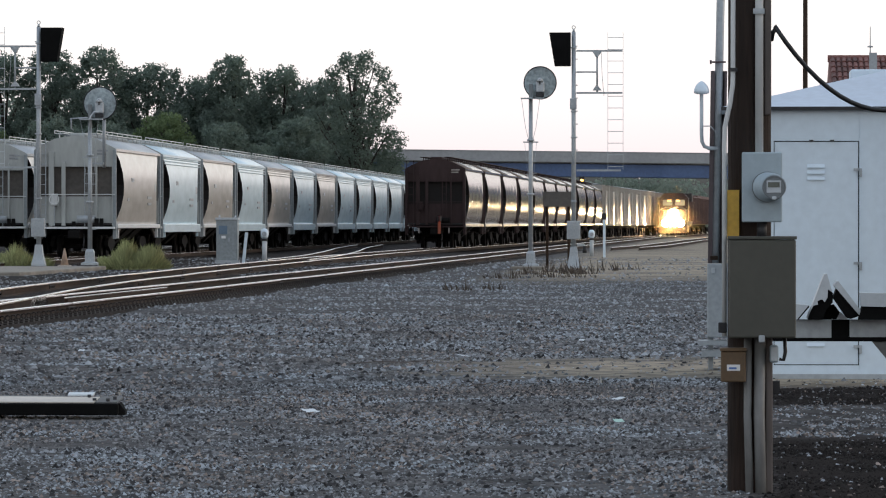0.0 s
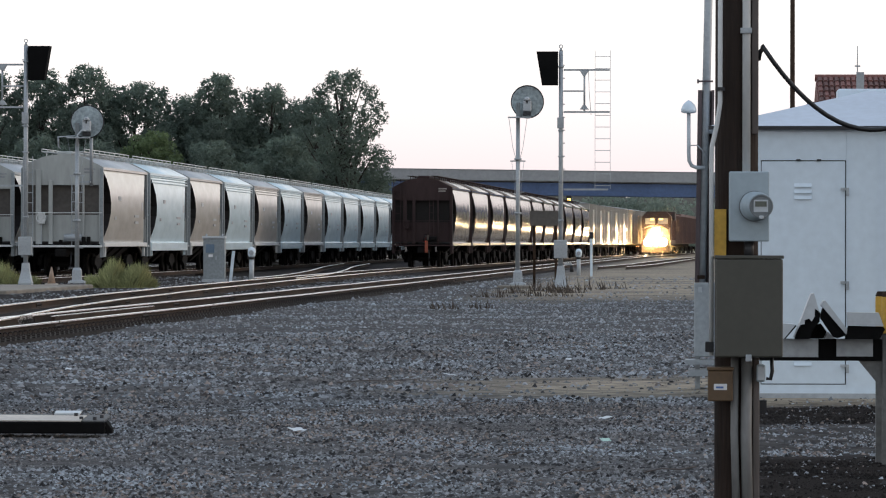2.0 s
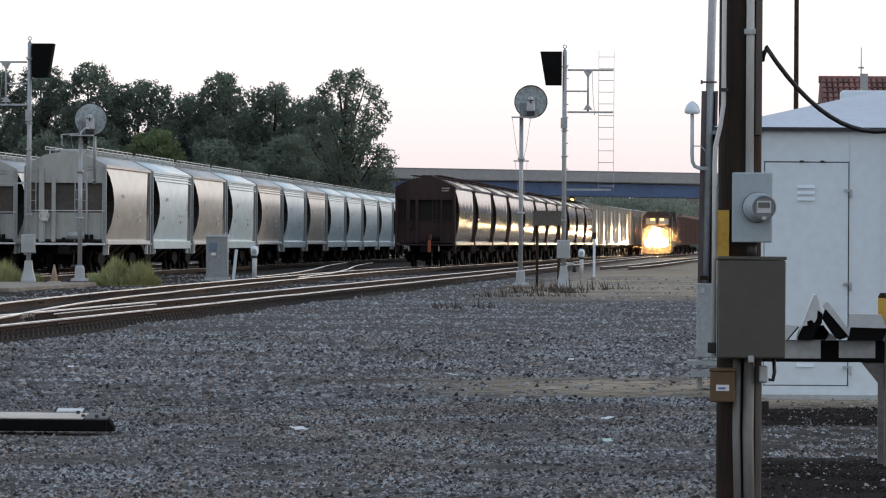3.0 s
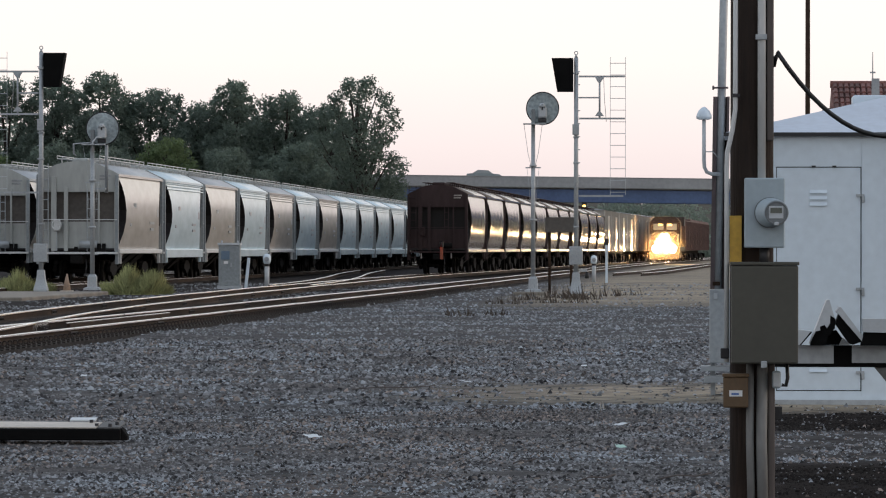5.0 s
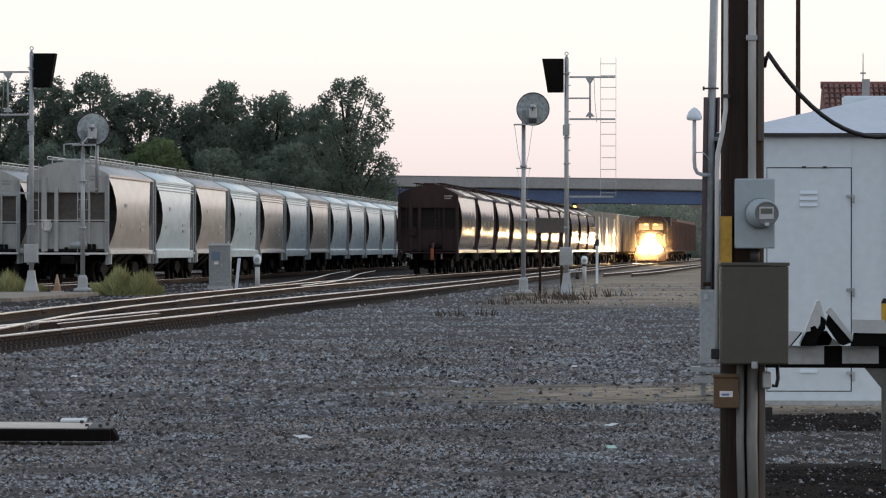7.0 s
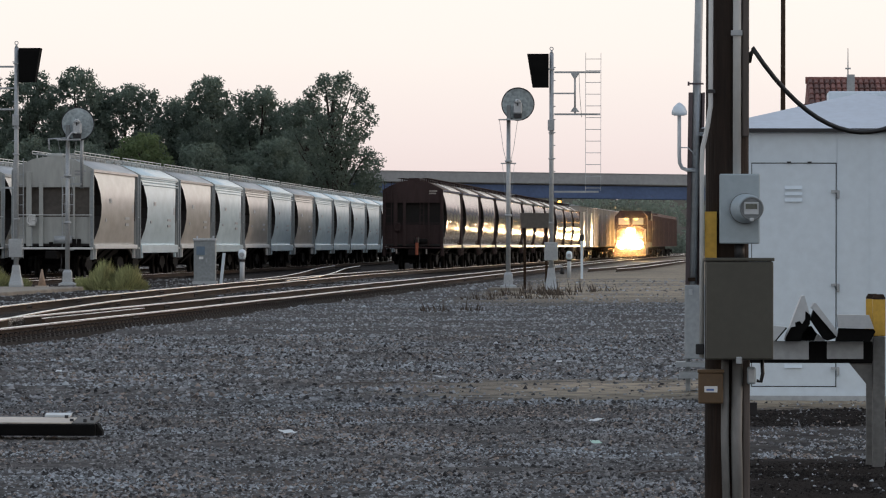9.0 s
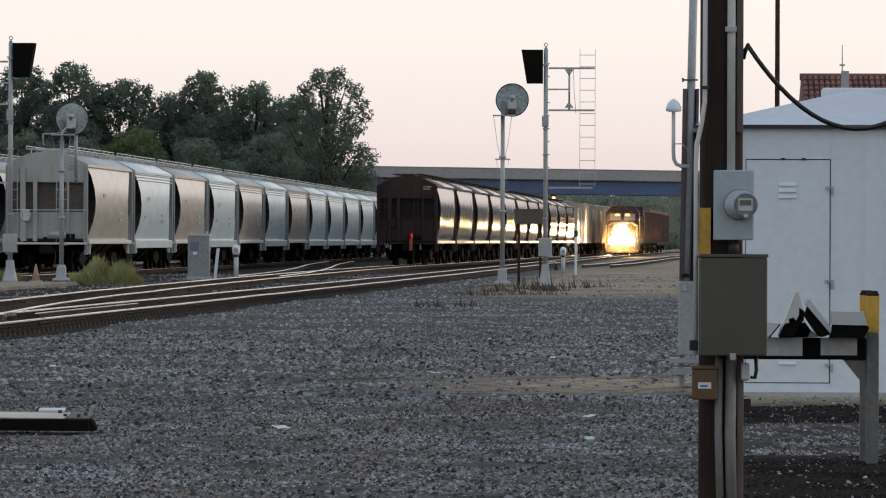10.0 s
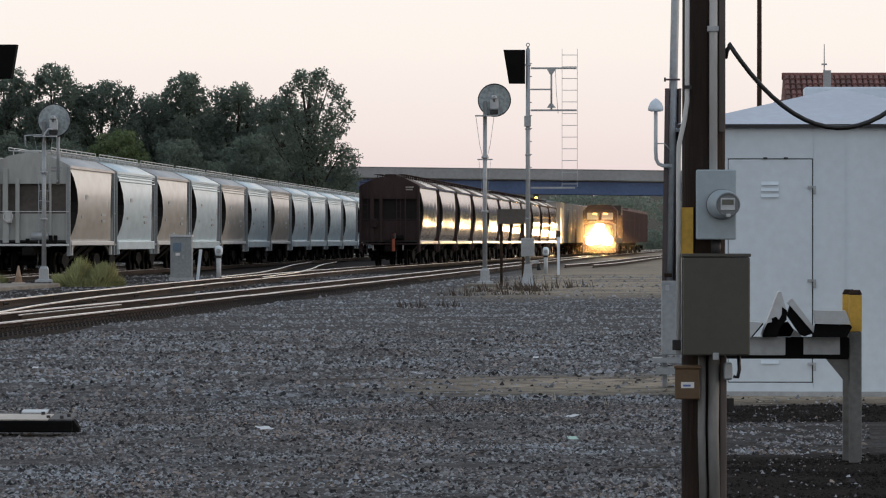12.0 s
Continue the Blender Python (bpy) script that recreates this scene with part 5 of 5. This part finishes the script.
def old_beam():
    t = thing("rail_offcut", "dark steel beam offcut with pale boards on the gravel", "scrap metal", at=(-4.62, 41.5, 0), rz=0)
    bm = B()
    loft(bm, [[(x, y, z) for y, z in ((-0.05, 0.0), (0.05, 0.0), (0.05, 0.015), (0.015, 0.03), (0.015, 0.06), (0.04, 0.065), (0.04, 0.09), (-0.04, 0.09), (-0.04, 0.065), (-0.015, 0.06), (-0.015, 0.03), (-0.05, 0.015))] for x in (-1.6, 0.04)])
    part("beam", bm, "matte_black", t)
    part("end_cap", loft(B(), [[(0.041, y, z) for y, z in ((-0.055, 0.0), (0.12, 0.0), (0.12, 0.10), (-0.05, 0.095))], [(0.085, y, z) for y, z in ((-0.03, 0.0), (0.10, 0.0), (0.09, 0.035), (-0.02, 0.03))]]), "matte_black", t)
    part("board", loft(B(), [[(x, y, z + lift) for y, z in ((-0.045, 0.092), (0.4, 0.118), (0.4, 0.128), (-0.045, 0.1))] for x, lift in ((-1.6, 0.006), (-0.16, 0.0))]), "beam", t, "pale weathered board")
    part("edge_bar", box(B(), -1.6, 0.038, -0.115, -0.056, 0.0, 0.092, 0.012), "matte_black", t, "black steel edge bar")
    part("board", loft(B(), [[(x, y, z) for y, z in ((0.0, 0.092), (0.45, 0.118), (0.45, 0.13), (0.0, 0.1))] for x in (-0.155, 0.02)]), "post_grey", t)
    part("slat", loft(B(), [[(x, y, z) for y, z in ((0.42, 0.132), (0.55, 0.142), (0.55, 0.16), (0.42, 0.145))] for x in (-0.42, -0.22)]), "litter", t, "broken pale slat")
    part("slat", loft(B(), [[(x, y, z) for y, z in ((0.40, 0.120), (0.50, 0.125), (0.50, 0.135), (0.40, 0.13))] for x in (-0.95, -0.45)]), "post_grey", t)
    for x, y, z in ((-0.17, 0.1, 0.10), (-0.06, 0.06, 0.10), (-0.02, 0.2, 0.11), (-0.24, 0.35, 0.12)):
        part("bolt", tube(B(), (x, y, z - 0.012), (x, y, z + 0.028), 0.016, 7), "dark_steel", t)


old_beam()


def litter_piece(x, y, sx, sy, rz, colour, label):
    bm = B()
    n = 5
    vs = [[bm.verts.new(((i / n - 0.5) * sx + random.uniform(-1, 1) * sx * 0.05, (j / n - 0.5) * sy, 0.012 + 0.016 * (j / n) + random.uniform(0, 0.008))) for i in range(n + 1)] for j in range(n + 1)]
    for j in range(n):
        for i in range(n):
            bm.faces.new((vs[j][i], vs[j][i + 1], vs[j + 1][i + 1], vs[j + 1][i]))
    ob = part("litter_scrap", bm, colour)
    ob.matrix_basis = pose(x, y, ground_z(x, y) + 0.012, 0, 0, rz)
    tagged(ob, label, "litter", "litter on the gravel")


for x, y, sx, sy, rz in ((-3.15, 42.3, 0.16, 0.3, 20), (-0.75, 45.5, 0.12, 0.22, -30), (-0.66, 40.2, 0.1, 0.2, 10), (-2.75, 60, 0.10, 0.2, 60), (-1.6, 68.5, 0.10, 0.3, 0), (-7.35, 62.5, 0.1, 0.2, 0)):
    green = y == 40.2
    litter_piece(x, y, sx * 0.72, sy * 0.7, rz, "litter_green" if green else "litter", "crumpled pale green wrapper on the gravel" if green else "crumpled white litter on the gravel")


# ---- plants ----
def blades(name, material, count, cx, cy, rx, ry, h, seed, label, z=0.0, w=0.02):
    rng = np.random.default_rng(seed)
    a, r = rng.random(count) * math.tau, np.sqrt(rng.random(count))
    x, y = cx + rx * r * np.cos(a), cy + ry * r * np.sin(a)
    hh = h * (0.35 + 0.65 * rng.random(count)) * (1 - 0.5 * r**2) * (0.8 + 0.3 * np.sin(x * 8 / rx + seed) + 0.15 * np.sin(x * 23 / rx))
    dx, dy = (rng.random(count) - 0.5) * h * 0.5, (rng.random(count) - 0.5) * h * 0.5
    zz = np.full(count, z - 0.03)
    p = np.stack([np.stack([x - w, y, zz], 1), np.stack([x + w, y, zz], 1), np.stack([x + dx * 0.5 + w * 0.7, y + dy * 0.5, zz + hh * 0.6], 1), np.stack([x + dx, y + dy, zz + hh], 1)], 1)
    f = np.arange(count * 4).reshape(-1, 4)
    tagged(raw(name, p.reshape(-1, 3), f, material), label, "weeds", kind="stuff")


blades("green_weeds", "grass", 15000, -18.9, 176, 1.1, 1.5, 0.95, 3, "tall yellow-green weeds at the trackside", 0.0, 0.011)
blades("green_weeds", "grass", 13000, -23.2, 176, 1.5, 1.5, 0.82, 4, "tall yellow-green weeds at the trackside", 0.0, 0.011)
for k, (n, x, y, rx, h) in enumerate(((70, -5.2, 158, 0.5, 0.45), (110, -4.5, 165, 0.6, 0.55), (90, -3.8, 160, 0.6, 0.6), (60, -3.2, 168, 0.5, 0.5), (80, -4.2, 150, 1.1, 0.35), (50, -2.6, 172, 0.5, 0.45), (50, -5.6, 120, 0.35, 0.4), (40, -4.9, 122, 0.3, 0.35), (60, -5.6, 146, 0.5, 0.4))):
    blades("dry_weeds", "dry", int(n * 0.9), x, y, rx * 1.1, 1.2, h * 1.05, 40 + k, "sparse dry brown weeds in the gravel", 0, 0.011)
blades("dry_weeds", "dry", 160, -23.6, 150, 0.6, 0.6, 0.45, 10, "dry brown weeds at the slab edge", 0, 0.014)


for k, (x, y) in enumerate(((-1.03, 51), (-0.49, 49.8), (-5.3, 48), (-1.25, 53.5), (0.55, 50.5))):
    blades("dry_tuft", "pale_dry", 26, x, y, 0.05, 0.12, 0.13, 60 + k, "bleached dry grass tuft in the gravel", ground_z(x, y), 0.005)


def stick(x, y, length, rz, label):
    t = B()
    pipe(t, [(-length / 2, 0, 0.02), (-length / 6, 0.02, 0.045), (length / 5, -0.01, 0.04), (length / 2, 0.03, 0.06)], 0.0055, 6)
    ob = part("fallen_stick", t, "old_board")
    ob.matrix_basis = pose(x, y, ground_z(x, y), 0, 0, rz)
    tagged(ob, label, "stick", "sticks on the gravel")


for x, y, length, rz in ((-0.72, 34.6, 0.28, 25), (-0.15, 35.0, 0.34, -6), (-2.1, 49.4, 0.22, 10), (-3.4, 57.5, 0.9, 4), (-3.0, 44.0, 0.2, 70), (-1.3, 37.5, 0.2, -40)):
    stick(x, y, length, rz, "thin dead stick lying on the gravel")


def leaves(rng, centres, radii, per, size):
    out = []
    for c, r in zip(centres, radii):
        n = int(per * r * r)
        d = rng.normal(size=(n, 3))
        d /= np.linalg.norm(d, axis=1)[:, None]
        rad = r * (0.72 + 0.34 * rng.random(n)) * (1 + 0.16 * np.sin(d[:, 0] * 7 + d[:, 2] * 5))
        p = c + d * rad[:, None] * np.array([1, 1, 0.85])
        u = rng.normal(size=(n, 3))
        u /= np.linalg.norm(u, axis=1)[:, None]
        w = np.cross(u, rng.normal(size=(n, 3)))
        w /= np.linalg.norm(w, axis=1)[:, None]
        s = size * (0.5 + rng.random(n))[:, None]
        out.append(np.stack([p - u * s, p - w * s * 0.6, p + u * s, p + w * s * 0.6], 1))
    q = np.concatenate(out)
    return q.reshape(-1, 3), np.arange(len(q) * 4).reshape(-1, 4)


def tree(x, y, h, w, seed, material="leaf", label="tall dense deciduous tree in full summer leaf", airy=False):
    rng = np.random.default_rng(seed)
    t = thing("tree", label, "tree", "trees behind the yard", at=(x, y, 0))
    bm = B()
    pts = [Vector((0.25 * math.sin(k * 1.3 + seed), 0.25 * math.cos(k + seed), h * 0.8 * k / 6)) for k in range(7)]
    for k in range(6):
        tube(bm, pts[k] - Vector((0, 0, 0.3 if k == 0 else 0.02)), pts[k + 1], 0.45 * (1 - k / 7), 10, 0.45 * (1 - (k + 1) / 7))
    part("trunk", bm, "bark", t)
    centres, radii = [], []
    n = 88 if airy else 46
    for k in range(n):
        u = k / (n - 1)
        z = h * (0.22 + 0.68 * u)
        spread = w * 0.5 * math.sin(math.pi * (0.22 + 0.70 * u)) ** 0.7
        a = k * 2.4 + rng.random()
        q = spread * ((0.15 + 0.85 * rng.random() ** 0.6) if airy else (0.35 + 0.55 * rng.random()))
        centres.append(np.array([q * math.cos(a), q * math.sin(a), z]))
        radii.append(w * (0.16 + 0.12 * rng.random()) * (1 - 0.45 * u) * (0.60 if airy else 0.80))
        if k % 3 == 0:
            base = pts[min(5, max(1, int(u * 5)))]
            limb = B()
            tube(limb, base, Vector(centres[-1]), 0.14, 6, 0.03)
            part("limb", limb, "bark", t)
    v, f = leaves(rng, centres, radii, 330, 0.095)
    raw("crown", v, f, material, t)
    v, f = leaves(rng, centres, [r * 0.7 for r in radii], 60 if airy else 120, 0.2 if airy else 0.24)
    raw("inner_crown", v, f, material, t)


for k, (x, y, h, w, seed, material) in enumerate((
    (-29.0, 440, 17.0, 8.6, 11, "leaf"), (-32.6, 452, 14.6, 8.6, 12, "leaf"), (-36.3, 455, 15.8, 9.2, 13, "leaf"),
    (-40.4, 452, 17.0, 9.2, 14, "leaf"), (-43.8, 455, 14.8, 8.5, 15, "leaf"), (-47.4, 452, 16.0, 8.8, 16, "leaf"), (-51.2, 450, 17.6, 9.2, 17, "leaf"), (-55.6, 452, 17.4, 9.2, 18, "leaf"), (-60.0, 452, 17.0, 9.2, 28, "leaf"),
    (-33.0, 425, 10.5, 7.5, 20, "leaf"), (-38.0, 420, 10.0, 7.5, 21, "leaf"), (-43.0, 422, 11.0, 7.5, 22, "leaf_light"), (-47.5, 420, 10.0, 7.2, 23, "leaf"), (-52.0, 420, 10.5, 7.0, 24, "leaf"), (-56.5, 418, 9.5, 6.5, 25, "leaf_light"), (-27.6, 450, 8.0, 5.5, 26, "leaf"),
)):
    tree(x, y, h, w, seed, material, airy=seed == 11)


def woods(x0, x1, y, h, seed, label):
    rng = np.random.default_rng(seed)
    n = int((x1 - x0) / 4)
    cs = [np.array([rng.uniform(x0, x1), y + rng.uniform(-10, 10), rng.uniform(-1, h)]) for _ in range(n * 9)]
    v, f = leaves(rng, cs, [rng.uniform(2.2, 4.2) for _ in cs], 34, 0.34)
    tagged(raw("far_woods", v, f, "far_leaf_hazed"), label, "woods", kind="stuff")


def hazy_glow_distance():
    """The far rise beyond the bridge, with an uneven crest; its glow stands for haze."""
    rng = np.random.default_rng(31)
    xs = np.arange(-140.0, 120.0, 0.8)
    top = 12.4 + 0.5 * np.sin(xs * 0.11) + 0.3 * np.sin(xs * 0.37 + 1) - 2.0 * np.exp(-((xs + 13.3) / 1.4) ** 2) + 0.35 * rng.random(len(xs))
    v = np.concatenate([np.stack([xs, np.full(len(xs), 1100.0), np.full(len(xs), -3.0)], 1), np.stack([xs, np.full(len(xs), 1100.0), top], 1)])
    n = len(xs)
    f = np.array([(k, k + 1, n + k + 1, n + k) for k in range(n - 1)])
    tagged(raw("backdrop", v, f, "haze"), "glowing backdrop of hazy grey-green wooded distance beyond the bridge", "distance", kind="structure")


hazy_glow_distance()
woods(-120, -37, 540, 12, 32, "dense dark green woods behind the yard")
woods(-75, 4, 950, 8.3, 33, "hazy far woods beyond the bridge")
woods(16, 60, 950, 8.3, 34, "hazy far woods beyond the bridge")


# ---- locomotive and its train, moving ----
def lens_disc(x, y, z, r):
    bm = B()
    bm.faces.new([bm.verts.new((x + r * math.cos(a), y, z + r * math.sin(a))) for a in np.linspace(0, math.tau, 28, endpoint=False)])
    return bm


def loco():
    t = thing("locomotive", "freight locomotive with bright headlights approaching on the main track", "locomotive")
    part("frame", box(B(), -1.45, 1.45, 0.3, 21.5, 1.05, 1.5, 0.03), "loco_dark", t)
    bm = B()
    loft(bm, [[(-1.25, 0.9, 1.5), (1.25, 0.9, 1.5), (1.25, 0.9, 2.6), (0.8, 1.0, 2.85), (-0.8, 1.0, 2.85), (-1.25, 0.9, 2.6)], [(-1.3, 2.6, 1.5), (1.3, 2.6, 1.5), (1.3, 2.6, 2.75), (0.85, 2.6, 3.0), (-0.85, 2.6, 3.0), (-1.3, 2.6, 2.75)]])
    part("nose", bm, "loco_red", t)
    bm = B()
    loft(bm, [[(-1.52, y, 1.5), (1.52, y, 1.5), (1.52, y, 3.9), (1.0, y, 4.45), (-1.0, y, 4.45), (-1.52, y, 3.9)] for y in (2.62, 5.4)])
    cab = part("cab", bm, "loco_red", t)
    for s in (-1, 1):
        part("windscreen", box(B(), min(s * 0.15, s * 1.15), max(s * 0.15, s * 1.15), 2.57, 2.615, 3.15, 3.75, 0.01), "glass", cab)
        part("number_board", box(B(), s * 0.46 - 0.17, s * 0.46 + 0.17, 2.52, 2.568, 3.58, 3.72, 0.01), "amber", cab, "lit number board")
    part("hood", box(B(), -0.95, 0.95, 5.41, 20.5, 1.5, 4.3, 0.06), "loco_red", t)
    part("radiator", box(B(), -1.5, 1.5, 17.0, 20.8, 3.6, 4.5, 0.05), "loco_dark", t)
    part("fuel_tank", box(B(), -1.3, 1.3, 8.0, 14.0, 0.35, 1.04, 0.1), "loco_dark", t)
    bm = B()
    loft(bm, [[(-1.45, y, z) for y, z in ((0.25, 1.3), (0.0, 0.25), (0.2, 0.2), (0.5, 1.3))], [(1.45, y, z) for y, z in ((0.25, 1.3), (0.0, 0.25), (0.2, 0.2), (0.5, 1.3))]])
    part("pilot", bm, "loco_dark", t)
    part("coupler", box(B(), -0.2, 0.2, -0.35, 0.5, 0.75, 1.02, 0.04), "under", t)
    for s in (-1, 1):
        part("handrail", pipe(B(), [(s * 1.4, 0.35, 1.5), (s * 1.4, 0.35, 2.6), (s * 1.4, 0.9, 2.7)], 0.025, 6), "galv", t)
        # lenses larger than real lamps: part of their glare is put into the size
        hl = part("headlight_housing", tube(B(), (s * 0.15, 0.74, 2.5), (s * 0.15, 1.0, 2.5), 0.245, 20), "loco_dark", t)
        part("headlight", lens_disc(s * 0.15, 0.732, 2.5, 0.24), "headlight", hl, "glaring round headlight")
        dl = part("ditch_light_housing", tube(B(), (s * 0.78, 0.02, 1.3), (s * 0.78, 0.26, 1.3), 0.385, 20), "loco_dark", t)
        part("ditch_light", lens_disc(s * 0.78, 0.012, 1.3, 0.38), "headlight", dl, "glaring round ditch light")
    for y in (3.6, 18.0):
        bogie(t, y)
    return t


def freight(k):
    t = thing("freight_wagon", "reddish steel freight wagon hauled behind the locomotive", "railway car", "moving freight wagons")
    part("body", box(B(), -1.5, 1.5, 0.6, 17.4, 1.1, 4.4 if k else 4.2, 0.05), "wagon_red_glare", t)
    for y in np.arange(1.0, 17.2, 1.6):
        part("rib", box(B(), 1.45, 1.58, y - 0.06, y + 0.06, 1.15, 4.1), "wagon_red_glare", t)
        part("rib", box(B(), -1.58, -1.45, y - 0.06, y + 0.06, 1.15, 4.1), "wagon_red_glare", t)
    part("centre_sill", box(B(), -0.25, 0.25, 0.0, 18.0, 0.7, 1.09), "under", t)
    for y in (2.8, 15.2):
        bogie(t, y)
    return t


def distant_signal():
    t = thing("distant_signal", "far signal mast with lit amber lamp", "railway signal", at=(-14.0, 600, 0))
    part("mast", tube(B(), (0, 0, -0.2), (0, 0, 6.0), 0.08, 8), "galv", t)
    part("head", box(B(), -0.3, 0.3, 0.0, 0.3, 5.75, 6.75, 0.05), "black", t)
    part("lamp", tube(B(), (0, -0.05, 6.25), (0, -0.001, 6.25), 0.19, 14), "amber", t, "glowing amber lamp")


distant_signal()
LOCO = loco()


def beam_glare_specks():
    """Added specks, carried along before the nose, standing for the headlights' glare."""
    rng = np.random.default_rng(77)
    n1, n2, n3 = 3600, 5000, 12000
    lamps = np.array([(-0.12, 2.65), (0.12, 2.65), (-0.86, 1.2), (0.86, 1.2)])
    w = rng.dirichlet((0.7, 0.7, 1.1, 1.1), n1 + n2 + n3)
    xz = w @ lamps
    sig = np.concatenate([np.full(n1, 0.18), np.full(n2, 0.40), np.full(n3, 1.15)])
    xz = xz + rng.normal(size=(n1 + n2 + n3, 2)) * sig[:, None]
    y = -0.5 - np.abs(rng.normal(size=n1 + n2 + n3)) * np.where(sig < 0.5, 1.0, 2.4)
    keep = xz[:, 1] > 0.15
    c = np.stack([xz[keep, 0], y[keep], xz[keep, 1]], 1)
    n = len(c)
    a = rng.random(n) * math.tau
    r = np.where(sig[keep] < 0.5, 0.0125, 0.0065) * (0.7 + 0.6 * rng.random(n))
    q = np.stack([c + np.stack([r * np.cos(a + k * math.pi / 2), np.zeros(n), r * np.sin(a + k * math.pi / 2)], 1) for k in range(4)], 1)
    ob = raw("glare_specks", q.reshape(-1, 3), np.arange(n * 4).reshape(-1, 4), "dust")
    return tagged(ob, "fine specks added before the headlights to stand for their glare", "dust", kind="stuff")


GLARE_SPECKS = beam_glare_specks()
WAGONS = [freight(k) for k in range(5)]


def passing_car():
    t = thing("passing_car", "small dark saloon car driving over the bridge", "car")
    bm = B()
    side = [(-2.2, 0.35), (2.2, 0.35), (2.25, 0.75), (1.95, 0.92), (1.15, 0.98), (0.55, 1.40), (-0.75, 1.45), (-1.45, 1.02), (-2.15, 0.95), (-2.25, 0.7)]
    loft(bm, [[(x, y, z) for x, z in side] for y in (-0.85, 0.85)])
    part("body", bm, "car_paint", t)
    part("side_window", loft(B(), [[(x, y, z) for x, z in ((1.0, 1.0), (0.5, 1.34), (-0.7, 1.38), (-1.25, 1.04))] for y in (-0.865, -0.855)]), "glass", t)
    for x in (-1.4, 1.4):
        for y in (-0.8, 0.8):
            part("wheel", tube(B(), (x, y - 0.1, 0.32), (x, y + 0.1, 0.32), 0.32, 16), "rubber", t)
    return t


PASSING = passing_car()
LOCO_START, LOCO_SPEED = 560.0, 7.5


def motions():
    times = [k * 0.5 for k in range(25)]
    # the car crosses on the deck of the bridge
    walk(PASSING, [(t, pose(-24.7 - 20.3 * (t - 4.8), 682.5 + (-16.7 - 20.3 * (t - 4.8)) * math.tan(radians(0.55)), 9.86 + (16.7 + 20.3 * (t - 4.8)) * math.tan(radians(0.7)), 0, 0.7, 0.55)) for t in (0, 3, 6, 9, 12)])
    walk(ROTOR, [(k * 0.25, pose(0, 0, 0, 0, 0, 237.3 * (k * 0.25 - 0.755))) for k in range(49)])
    walk(LOCO, [(t, put_on(MAIN, LOCO_START - LOCO_SPEED * t, 21.0)) for t in times])
    walk(GLARE_SPECKS, [(t, put_on(MAIN, LOCO_START - LOCO_SPEED * t, 21.0)) for t in times])
    for k, w in enumerate(WAGONS):
        walk(w, [(t, put_on(MAIN, LOCO_START + 21.8 + 18.0 * k - LOCO_SPEED * t, 18.0)) for t in times])


motions()
